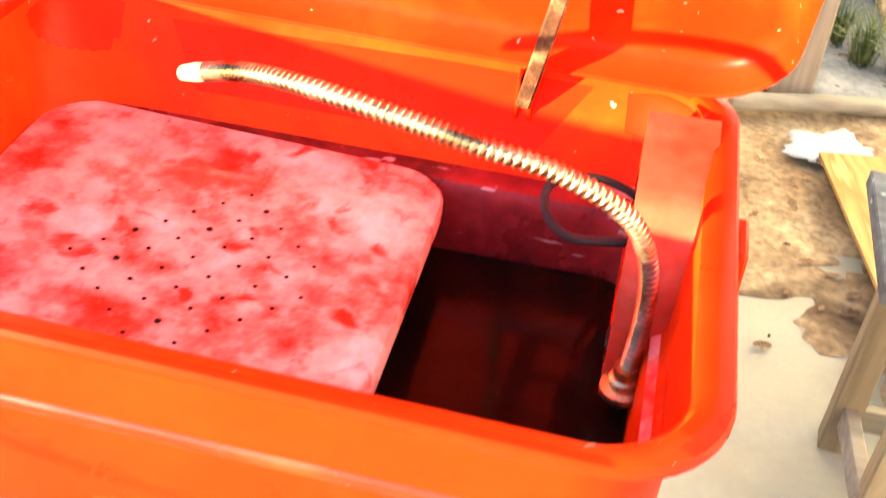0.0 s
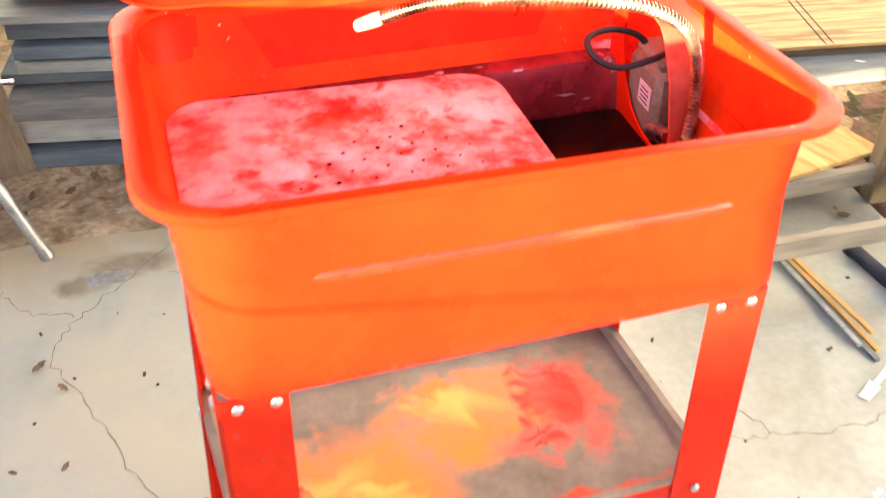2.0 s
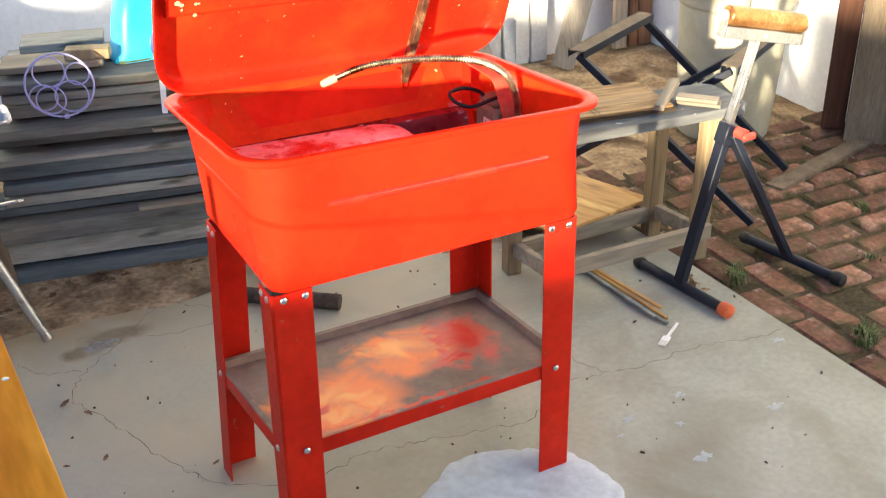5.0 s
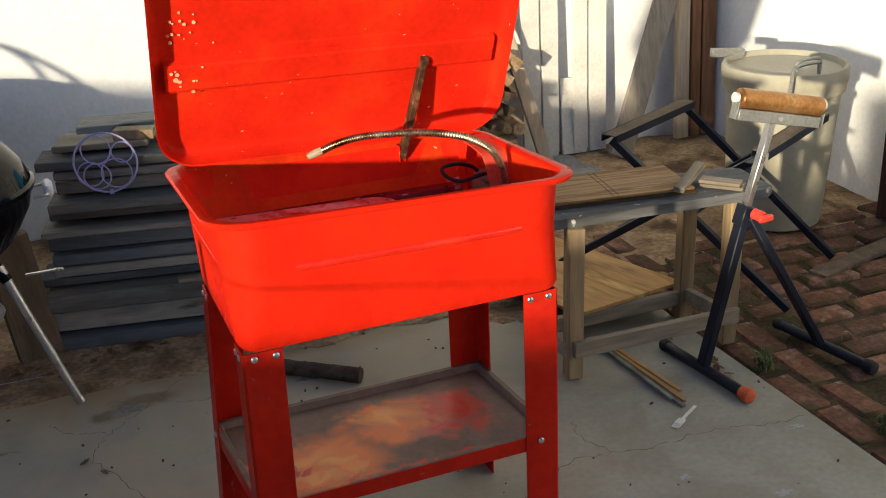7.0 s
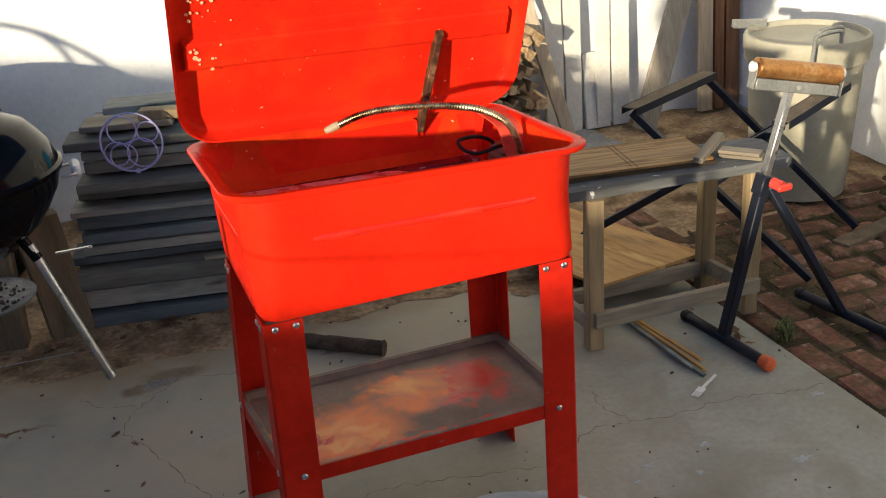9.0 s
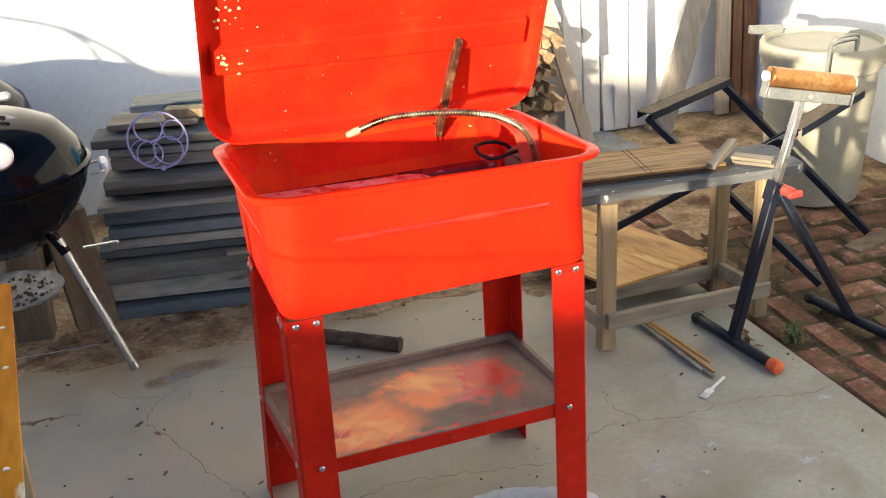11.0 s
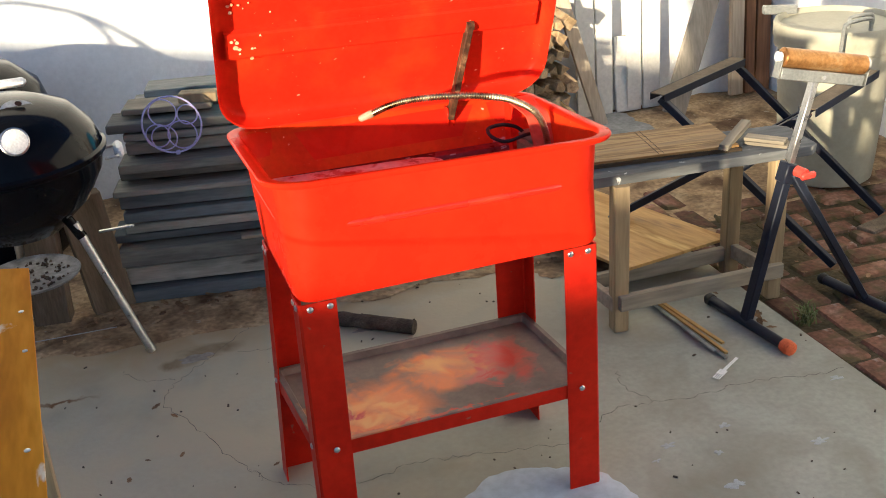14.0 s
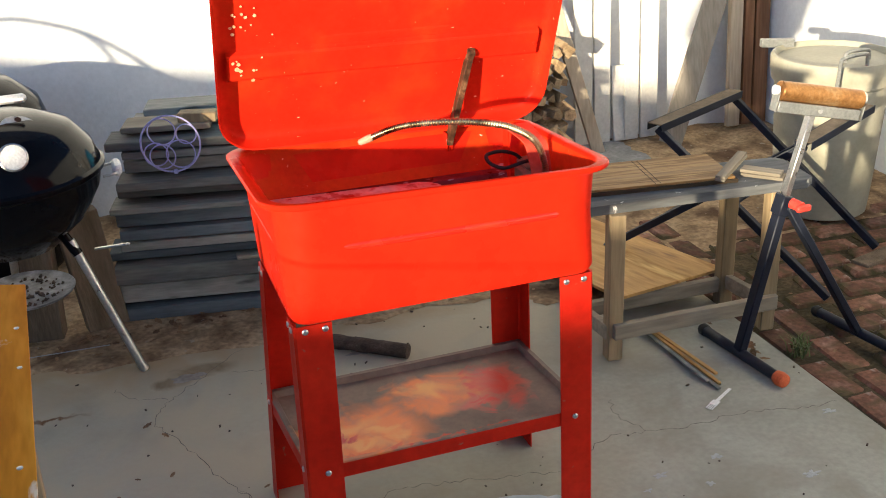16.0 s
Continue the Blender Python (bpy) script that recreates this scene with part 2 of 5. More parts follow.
M_MOSS = mat("mossy_joint", [(0.025, 0.022, 0.010), (0.055, 0.042, 0.020), (0.10, 0.07, 0.04)], rough=0.95, scale=9, bump=0.8, bump_scale=70, fine=0.35)
M_BRICK = mat("worn_paving_brick", [(0.085, 0.040, 0.024), (0.165, 0.078, 0.048), (0.28, 0.17, 0.13)], rough=0.85, scale=9, bump=0.5, bump_scale=60, fine=0.35, island=0.45)
speckle(M_BRICK, (0.070, 0.062, 0.024), 6, 0.50, soft=0.06)
speckle(M_BRICK, (0.30, 0.24, 0.21), 16, 0.67, soft=0.05)
M_STUCCO = mat("white_stucco", [(0.78, 0.80, 0.82), (0.84, 0.855, 0.87), (0.86, 0.87, 0.88)], rough=0.9, scale=2.2, bump=0.5, bump_scale=55, fine=0.04)
M_GREYWOOD = mat("weathered_grey_lumber", [(0.12, 0.122, 0.110), (0.185, 0.188, 0.168), (0.26, 0.255, 0.225), (0.205, 0.205, 0.185)], rough=0.9, scale=7, stretch=(0.22, 1.6, 1.6), bump=0.45, bump_scale=70, fine=0.16, island=0.42, spec=0.12)
speckle(M_GREYWOOD, (0.045, 0.046, 0.042), 13, 0.63, soft=0.05, stretch=(0.25, 1, 1))
M_BLUEWOOD = mat("blue_grey_painted_lumber", [(0.070, 0.085, 0.096), (0.125, 0.148, 0.162), (0.18, 0.205, 0.215)], rough=0.88, scale=6, stretch=(0.22, 1.6, 1.6), bump=0.4, bump_scale=70, fine=0.15, island=0.35, spec=0.12)
M_BENCH = mat("weathered_bench_wood", [(0.16, 0.135, 0.10), (0.25, 0.215, 0.16), (0.34, 0.295, 0.22)], rough=0.8, scale=6, stretch=(0.15, 1.5, 1.5), bump=0.4, bump_scale=40, fine=0.2, island=0.15)
M_BENCHTOP = mat("blue_grey_weathered_plank", [(0.07, 0.072, 0.074), (0.125, 0.128, 0.130), (0.21, 0.21, 0.205)], rough=0.8, scale=7, stretch=(0.2, 1.5, 1.5), bump=0.4, bump_scale=40, fine=0.25)
speckle(M_BENCHTOP, (0.6, 0.6, 0.58), 22, 0.70, soft=0.02)
M_BENCHV = mat("weathered_upright_wood", [(0.15, 0.112, 0.066), (0.26, 0.195, 0.110), (0.36, 0.270, 0.150)], rough=0.8, scale=6, stretch=(1.5, 1.5, 0.15), bump=0.4, bump_scale=40, fine=0.22, island=0.25)
M_PLY = mat("plywood", [(0.14, 0.062, 0.014), (0.40, 0.22, 0.065), (0.50, 0.30, 0.10), (0.34, 0.18, 0.05), (0.62, 0.41, 0.16)], rough=0.6, scale=5, stretch=(2.4, 0.35, 1), bump=0.15, bump_scale=40, fine=0.1, detail=3)
M_PLYTOP = mat("tan_plywood_face", [(0.07, 0.035, 0.011), (0.24, 0.138, 0.048), (0.35, 0.212, 0.078), (0.17, 0.087, 0.028), (0.43, 0.280, 0.110)], rough=0.6, scale=9, stretch=(0.22, 2.6, 1), bump=0.15, bump_scale=40, fine=0.12, detail=4)
M_TABLE = mat("orange_tan_plywood", [(0.46, 0.155, 0.008), (0.60, 0.24, 0.014), (0.68, 0.33, 0.035)], rough=0.8, spec=0.05, scale=5, stretch=(2.2, 0.35, 1), bump=0.12, bump_scale=40, fine=0.1, detail=4)
speckle(M_TABLE, (0.74, 0.46, 0.13), 3.2, 0.57, soft=0.03, stretch=(3.0, 0.5, 1))
speckle(M_TABLE, (0.78, 0.68, 0.50), 14, 0.70, soft=0.03, stretch=(2.0, 0.7, 1))
M_PLYEDGE = mat("plywood_edge", [(0.025, 0.018, 0.012), (0.08, 0.055, 0.03)], rough=0.8, scale=30, stretch=(0.2, 0.2, 6), bump=0.3)
M_BROWN = mat("brown_stained_board", [(0.13, 0.06, 0.03), (0.20, 0.10, 0.05), (0.28, 0.15, 0.08)], rough=0.7, scale=6, stretch=(2, 2, 0.12), bump=0.3, bump_scale=40, fine=0.2, island=0.2)
M_DARKBROWN = mat("dark_red_brown_board", [(0.035, 0.014, 0.008), (0.07, 0.028, 0.015), (0.11, 0.05, 0.028)], rough=0.75, scale=6, stretch=(2, 2, 0.12), bump=0.3, bump_scale=40, fine=0.2)
M_TANV = mat("tan_leaning_board", [(0.30, 0.24, 0.17), (0.42, 0.35, 0.26), (0.5, 0.43, 0.33)], rough=0.75, scale=6, stretch=(2, 2, 0.12), bump=0.3, bump_scale=40, fine=0.15, island=0.2)
M_GREYTAN = mat("grey_tan_board", [(0.20, 0.175, 0.145), (0.29, 0.26, 0.22), (0.37, 0.335, 0.285)], rough=0.8, scale=6, stretch=(2, 2, 0.12), bump=0.3, bump_scale=40, fine=0.18)
M_WHITEWOOD = mat("white_painted_wood", [(0.62, 0.60, 0.55), (0.74, 0.72, 0.68)], rough=0.7, scale=7, bump=0.2, fine=0.08, island=0.08)
M_CAN = mat("beige_plastic", [(0.30, 0.285, 0.21), (0.37, 0.35, 0.27), (0.41, 0.39, 0.31)], rough=0.55, scale=4, bump=0.1, bump_scale=60, fine=0.05)
M_BLACK = mat("black_enamel", [(0.004, 0.004, 0.005), (0.008, 0.008, 0.009)], rough=0.10, scale=8, bump=0.01, fine=0.1, coat=0.0, rough_var=0.04, spec=0.11)
M_BLACKSTEEL = mat("blue_black_powder_coat", [(0.006, 0.008, 0.016), (0.015, 0.019, 0.034)], rough=0.45, scale=14, bump=0.05, fine=0.15, spec=0.3)
M_ALU = mat("aluminium_tube", [(0.5, 0.5, 0.5), (0.68, 0.68, 0.68)], rough=0.38, metal=1.0, scale=20, bump=0.05)
M_ORANGE = mat("orange_rubber", [(0.55, 0.10, 0.03), (0.66, 0.15, 0.05)], rough=0.6, scale=20, bump=0.1)
M_KNOB = mat("red_plastic_knob", [(0.70, 0.05, 0.03), (0.78, 0.08, 0.05)], rough=0.4, scale=20, bump=0.0)
M_ROLLER = mat("rusty_roller", [(0.20, 0.085, 0.025), (0.38, 0.19, 0.06), (0.5, 0.33, 0.16)], rough=0.4, metal=0.6, scale=14, bump=0.1, fine=0.2)
M_GALV = mat("galvanised_bracket", [(0.25, 0.26, 0.25), (0.38, 0.38, 0.36)], rough=0.5, metal=0.7, scale=14, bump=0.05)
M_BLUE = mat("blue_plastic", [(0.03, 0.33, 0.62), (0.06, 0.42, 0.72)], rough=0.4, scale=5, bump=0.02, fine=0.05)
M_DEEPBLUE = mat("deep_blue_plastic", [(0.012, 0.06, 0.33), (0.02, 0.09, 0.42)], rough=0.4, scale=5, bump=0.02, fine=0.05)
M_LILAC = mat("lilac_coated_wire", [(0.36, 0.34, 0.62), (0.45, 0.43, 0.70)], rough=0.5, scale=20, bump=0.0)
M_PAN = mat("ash_dulled_aluminium", [(0.10, 0.095, 0.09), (0.24, 0.235, 0.23), (0.36, 0.355, 0.35)], rough=0.6, metal=0.3, scale=16, bump=0.1, bump_scale=60, fine=0.2)
M_NOZZLE = mat("yellowed_plastic", [(0.26, 0.19, 0.11), (0.36, 0.28, 0.18), (0.42, 0.35, 0.25)], rough=0.5, scale=60, bump=0.05)
M_WHITEPLASTIC = mat("white_plastic", [(0.72, 0.72, 0.70), (0.8, 0.8, 0.79)], rough=0.45, scale=20, bump=0.0)
M_SPILL = mat("spilled_white_plaster", [(0.43, 0.47, 0.51), (0.55, 0.59, 0.63)], rough=0.75, scale=9, bump=0.4, bump_scale=40, fine=0.1)
M_SPLASH = mat("faint_paint_splash", [(0.34, 0.355, 0.36), (0.43, 0.455, 0.475)], rough=0.85, scale=40, bump=0.1, fine=0.12)
M_BARK = mat("dark_bark", [(0.03, 0.022, 0.017), (0.075, 0.055, 0.04), (0.13, 0.10, 0.075)], rough=0.9, scale=20, stretch=(0.4, 2, 2), bump=0.9, fine=0.3)
M_CUT = mat("split_firewood", [(0.17, 0.105, 0.055), (0.42, 0.29, 0.155), (0.60, 0.46, 0.28)], rough=0.8, scale=24, bump=0.5, fine=0.28, island=0.5)
M_LEAF = mat("dry_leaf", [(0.10, 0.055, 0.025), (0.20, 0.12, 0.06), (0.28, 0.19, 0.11)], rough=0.8, scale=30, bump=0.2, fine=0.2, island=0.4)
M_GRASS = mat("green_weed", [(0.05, 0.075, 0.02), (0.10, 0.13, 0.04), (0.20, 0.18, 0.09)], rough=0.7, scale=40, bump=0.0, island=0.2)
M_HOLE = mat("hole_shadow", [(0.01, 0.004, 0.004), (0.02, 0.006, 0.005)], rough=0.9, scale=20, bump=0)
M_STAMP = mat("brown_weathered_timber", [(0.09, 0.07, 0.045), (0.19, 0.145, 0.10)], rough=0.9, scale=10, stretch=(2, 2, 0.3), bump=0.5)


# ---------------------------------------------------------------- mesh helpers
def thing(name, label, category, at=(0, 0, 0), rz=0.0, group="", kind=""):
    ob = new(name)
    ob.empty_display_size = 0.05
    ob.matrix_basis = pose(*at, 0, 0, rz)
    return tagged(ob, label, category, group, kind)


def mesh_of(name, bm, material, smooth=True):
    me = bpy.data.meshes.new(name)
    bmesh.ops.recalc_face_normals(bm, faces=bm.faces)
    bm.to_mesh(me)
    bm.free()
    for m in material if isinstance(material, (list, tuple)) else [material]:
        me.materials.append(m)
    if smooth:
        me.shade_smooth()
        me.set_sharp_from_angle(angle=radians(38))
    return me


def part(name, bm, material, parent=None, label="", m=None, smooth=True):
    ob = new(name, mesh_of(name, bm, material, smooth))
    if parent is not None:
        ob.parent = parent
    if m is not None:
        ob.matrix_basis = m
    return tagged(ob, label)


def solo(name, bm, material, label, category, group="", kind="", m=None, smooth=True):
    ob = part(name, bm, material, None, label, m, smooth)
    return tagged(ob, "", category, group, kind)


def box(bm, c, s, bevel=0.0, m=None, seg=1):
    """A box of centre c and full size s, with eased edges."""
    r = bmesh.ops.create_cube(bm, size=1.0)
    vs = r["verts"]
    bmesh.ops.scale(bm, vec=s, verts=vs)
    if bevel:
        es = list({e for v in vs for e in v.link_edges})
        out = bmesh.ops.bevel(bm, geom=es, offset=bevel, segments=seg, affect="EDGES", profile=0.6)
        vs = list({v for f in out["faces"] for v in f.verts} | {v for v in vs if v.is_valid})
    t = Matrix.Translation(c) if m is None else Matrix.Translation(c) @ m
    bmesh.ops.transform(bm, matrix=t, verts=vs)
    return vs


def boxed(c, s, bevel=0.003, m=None):
    bm = bmesh.new()
    box(bm, c, s, bevel, m)
    return bm


def beam(bm, a, b, w, h, bevel=0.002, up=(0, 0, 1)):
    """A bar of section w by h from a to b."""
    a, b = Vector(a), Vector(b)
    d = b - a
    x = d.normalized()
    y = Vector(up).cross(x)
    if y.length < 1e-4:
        y = Vector((0, 1, 0)).cross(x)
    y.normalize()
    z = x.cross(y)
    rot = Matrix((x, y, z)).transposed().to_4x4()
    box(bm, (a + b) / 2, (d.length, w, h), bevel, rot)


def beamed(a, b, w, h, bevel=0.002, up=(0, 0, 1)):
    bm = bmesh.new()
    beam(bm, a, b, w, h, bevel, up)
    return bm


def rings(bm, loops, closed=True, caps=(False, False)):
    """Skins a list of loops of points with equal counts."""
    rows = [[bm.verts.new(p) for p in loop] for loop in loops]
    n = len(rows[0])
    for a, b in zip(rows, rows[1:]):
        for i in range(n if closed else n - 1):
            j = (i + 1) % n
            bm.faces.new((a[i], a[j], b[j], b[i]))
    if caps[0]:
        bm.faces.new(rows[0])
    if caps[1]:
        bm.faces.new(rows[-1])
    return rows


def lathe(bm, profile, n=40, at=(0, 0, 0), m=None):
    """Turns (radius, height) pairs about an upright axis."""
    loops = []
    for r, z in profile:
        loops.append([Vector((r * math.cos(2 * math.pi * i / n), r * math.sin(2 * math.pi * i / n), z)) for i in range(n)])
    t = Matrix.Translation(at) @ (m or Matrix())
    rings(bm, [[t @ p for p in l] for l in loops], True, (profile[0][0] > 1e-5, profile[-1][0] > 1e-5))
    return bm


def smooth_path(points, per=12):
    """A Catmull-Rom line through points."""
    p = [Vector(q) for q in points]
    p = [2 * p[0] - p[1]] + p + [2 * p[-1] - p[-2]]
    out = []
    for i in range(1, len(p) - 2):
        for s in range(per):
            t = s / per
            a, b, c, d = p[i - 1], p[i], p[i + 1], p[i + 2]
            out.append(0.5 * ((2 * b) + (c - a) * t + (2 * a - 5 * b + 4 * c - d) * t * t + (3 * b - a - 3 * c + d) * t ** 3))
    out.append(p[-2])
    return out


def tube(bm, path, radius, n=10, caps=True, closed=False):
    """A round tube along a line; radius is a number or a function of the index."""
    loops = []
    normal = None
    count = len(path)
    for i, q in enumerate(path):
        a = path[(i - 1) % count] if closed else path[max(0, i - 1)]
        b = path[(i + 1) % count] if closed else path[min(count - 1, i + 1)]
        d = (Vector(b) - Vector(a)).normalized()
        if normal is None:
            normal = d.orthogonal().normalized()
        normal = (normal - d * normal.dot(d)).normalized()
        other = d.cross(normal)
        r = radius(i) if callable(radius) else radius
        loops.append([Vector(q) + r * (math.cos(2 * math.pi * k / n) * normal + math.sin(2 * math.pi * k / n) * other) for k in range(n)])
    if closed:
        loops.append(loops[0])
    rings(bm, loops, True, (caps and not closed, caps and not closed))
    if closed:
        bmesh.ops.remove_doubles(bm, verts=bm.verts, dist=1e-6)
    return bm


def rod(a, b, r, n=14):
    return tube(bmesh.new(), [Vector(a), Vector(b)], r, n)


def rounded(cx, cy, hx, hy, r, z, n=8):
    """A rectangle with round corners, as a loop of points."""
    pts = []
    for k, (sx, sy) in enumerate(((1, 1), (-1, 1), (-1, -1), (1, -1))):
        for i in range(n + 1):
            a = math.pi / 2 * (k + i / n)
            pts.append(Vector((cx + sx * (hx - r) + r * math.cos(a), cy + sy * (hy - r) + r * math.sin(a), z)))
    return pts


# ---------------------------------------------------------------- setting
rnd = random.Random(4)


def slab_outline(x0, x1, y0, y1, z0, z1, bevel=0.004):
    return boxed(((x0 + x1) / 2, (y0 + y1) / 2, (z0 + z1) / 2), (x1 - x0, y1 - y0, z1 - z0), bevel)


def sheet(x0, x1, y0, y1, nx, ny, height):
    bm = bmesh.new()
    rows = []
    for j in range(ny + 1):
        rows.append([Vector((x0 + (x1 - x0) * i / nx, y0 + (y1 - y0) * j / ny, 0)) for i in range(nx + 1)])
    for r in rows:
        for p in r:
            p.z = height(p)
    rings(bm, rows, closed=False)
    return bm


solo("ground", sheet(-400, 400, -400, 400, 8, 8, lambda p: -0.06), M_DIRT, "brown sandy earth under and beyond the yard", "ground", kind="structure")
solo("soil", sheet(-3.9, 2.82, 1.20, 2.51, 140, 28, lambda p: -0.012 + 0.016 * noise.noise(p * 4) + 0.006 * noise.noise(p * 19)), M_DIRT,
     "loose brown dirt along the foot of the white wall", "soil", kind="structure")
slab = solo("pavement", slab_outline(-3.9, 1.462, -5.0, 1.30, -0.09, 0.0), M_CONC, "cracked grey concrete patio slab with pale stains", "concrete slab", kind="structure")


def ribbon(points, width, z, seed, jag=0.012):
    """A thin jagged line lying on the slab."""
    r = random.Random(seed)
    path = smooth_path([(x, y, z) for x, y in points], 7)
    a, b = [], []
    for i, p in enumerate(path):
        d = path[min(i + 1, len(path) - 1)] - path[max(i - 1, 0)]
        s = Vector((-d.y, d.x, 0)).normalized()
        q = p + s * r.uniform(-jag, jag)
        w = width * r.uniform(0.25, 1.0) / 2
        a.append(q + s * w)
        b.append(q - s * w)
    bm = bmesh.new()
    rings(bm, [a, b], closed=False)
    return bm


CRACKS = (
    [(0.04, 1.20), (0.036, 1.171), (-0.06, 1.06), (-0.19, 0.945), (-0.255, 0.876), (-0.294, 0.787), (-0.241, 0.662), (-0.184, 0.509), (-0.129, 0.394), (-0.10, 0.33)],
    [(-0.39, 1.01), (-0.345, 0.94), (-0.295, 0.921), (-0.25, 0.90)],
    [(0.045, 1.13), (0.13, 1.045), (0.17, 0.975), (0.24, 0.955)],
    [(0.17, 0.975), (0.04, 0.96), (-0.06, 0.985)],
    [(0.132, 0.226), (0.253, 0.252), (0.33, 0.235), (0.417, 0.219), (0.53, 0.19), (0.647, 0.181), (0.79, 0.26), (0.881, 0.245), (1.02, 0.224), (1.12, 0.225), (1.221, 0.216), (1.33, 0.185), (1.434, 0.181)],
    [(0.90, 0.25), (0.865, 0.33), (0.88, 0.42)],
    [(-0.129, 0.394), (-0.06, 0.30), (0.03, 0.25), (0.132, 0.226)],
)
M_CRACK = mat("crack_dirt", [(0.07, 0.06, 0.05), (0.17, 0.15, 0.13)], rough=1.0, scale=30, bump=0)
for i, c in enumerate(CRACKS):
    part("crack", ribbon(c, 0.0024, 0.0010, i + 1, 0.008), M_CRACK, slab, "thin dark crack")


def blotch(cx, cy, rx, ry, z, seed, n=70, rough=0.25, thick=0.003):
    """A low patch with an uneven outline, highest inside."""
    off = Vector((seed * 3.1, seed * 1.7, 0))
    bm = bmesh.new()
    loops = []
    for f, h in ((1.0, 0.0), (0.96, 0.6), (0.85, 1.0), (0.5, 1.1), (0.15, 1.15)):
        loop = []
        for i in range(n):
            a = 2 * math.pi * i / n
            u = Vector((math.cos(a), math.sin(a), 0))
            k = f * (1 + rough * noise.noise(u * 1.6 + off) + rough * 0.35 * noise.noise(u * 7 + off))
            loop.append(Vector((cx + rx * k * u.x, cy + ry * k * u.y, z + thick * h)))
        loops.append(loop)
    rings(bm, loops, True, (False, True))
    return bm


solo("dirt_patch", blotch(-0.15, 1.30, 0.62, 0.16, 0.0015, 3, rough=0.5), M_DIRT, "thin spread of sandy dirt over the slab's edge", "dirt", kind="stuff")
solo("dirt_patch", blotch(0.62, 1.25, 0.40, 0.13, 0.0015, 5, rough=0.5), M_DIRT, "thin spread of sandy dirt by the lumber", "dirt", kind="stuff")
solo("dirt_patch", blotch(1.22, 1.12, 0.30, 0.22, 0.0015, 8, rough=0.5), M_DIRT, "sandy dirt with leaf litter under the bench", "dirt", kind="stuff")
solo("white_spill", blotch(0.445, -0.095, 0.225, 0.215, 0.0010, 11, rough=0.16, thick=0.004), M_SPILL, "dried pale plaster spill at the foot of a red leg", "spill")
for i, (x, y, s) in enumerate(((0.834, 0.063, 0.016), (0.90, -0.13, 0.020), (0.93, -0.01, 0.012), (1.00, 0.08, 0.014), (1.385, 0.145, 0.016), (0.78, 0.02, 0.009), (1.17, -0.07, 0.018), (0.66, 0.56, 0.010))):
    part("paint_splash", blotch(x, y, s, s * 0.6, 0.0008, 20 + i, rough=1.1, n=60, thick=0.0004), M_SPLASH, slab, "faint pale dried splash")
M_STAIN = mat("brown_stain", [(0.20, 0.175, 0.14), (0.26, 0.24, 0.205), (0.31, 0.29, 0.26)], rough=0.9, scale=14, bump=0.2, bump_scale=80)
for i, (x, y, s) in enumerate(((-0.18, 1.00, 0.05), (0.33, 0.95, 0.04))):
    part("stain", blotch(x, y, s, s * 0.45, 0.0006, 40 + i, rough=0.6, n=40, thick=0.0003), M_STAIN, slab, "faint brown stain")

solo("mortar_patch", blotch(1.01, 1.66, 0.10, 0.07, 0.004, 51, rough=0.5, thick=0.006), M_SPLASH, "crumbled pale mortar on the dirt", "rubble")
solo("pavement_back", blotch(1.15, 2.28, 0.85, 0.42, 0.002, 31, rough=0.12, thick=0.006), M_GREYSLAB, "grey stained paving beyond the dirt strip", "paving", kind="structure")
# walls: two white walls that meet behind the yard, and unseen fences added to close the rest
WALL_Y, WALL_X = 2.52, 2.75
solo("wall_north", slab_outline(-4.1, WALL_X + 0.2, WALL_Y, WALL_Y + 0.2, -0.06, 2.5, 0.01), M_STUCCO, "sunlit white stucco wall behind the yard", "wall", kind="structure")
solo("wall_east", slab_outline(WALL_X, WALL_X + 0.2, -6.0, WALL_Y - 0.003, -0.06, 2.5, 0.01), M_STUCCO, "white stucco wall at the side of the yard", "wall", kind="structure")
M_UNSEEN_FENCE = mat("unseen_fence_wood", [(0.22, 0.17, 0.12), (0.30, 0.24, 0.18)], rough=0.9, scale=4, stretch=(1, 1, 0.2), bump=0.3)
# unseen west fence, stepped in height to set where the low sun's shadow ends
solo("wall_west_tall", slab_outline(-4.1, -4.0, -6.0, -4.40, -0.06, 1.72), M_UNSEEN_FENCE, "taller stretch of an unseen fence added to block low sun", "fence", kind="structure")
solo("wall_west", slab_outline(-4.1, -4.0, -4.397, -1.203, -0.06, 1.385), M_UNSEEN_FENCE, "unseen fence added to block low sun", "fence", kind="structure")
solo("wall_west_low", slab_outline(-4.1, -4.0, -1.2, WALL_Y, -0.06, 1.315), M_UNSEEN_FENCE, "lower stretch of an unseen fence added to block low sun", "fence", kind="structure")
solo("wall_south", slab_outline(-4.0, WALL_X, -6.1, -6.0, -0.06, 1.1), M_UNSEEN_FENCE, "unseen fence added to close the yard behind the patio", "fence", kind="structure")


def on_wall(x, out, z):
    """A place x along the back wall, out metres in front of it."""
    return Vector((x, WALL_Y - out, z))


# ---------------------------------------------------------------- parts washer
CX, CY = 0.297, 0.2045
washer = thing("parts_washer", "bright red steel parts washer with its lid propped open", "parts washer", (CX, CY, 0))
RIM = 0.850


def wl(x, y, z=0.0):
    """From yard places to the washer's own."""
    return Vector((x - CX, y - CY, z))


def sag(p):
    """The basin sits a little tilted on its legs: higher at the front and at one end."""
    k = max(0.0, (p.z - 0.62) / 0.23)
    return Vector((p.x, p.y, p.z + k * (-0.077 * p.y - 0.029 * p.x)))


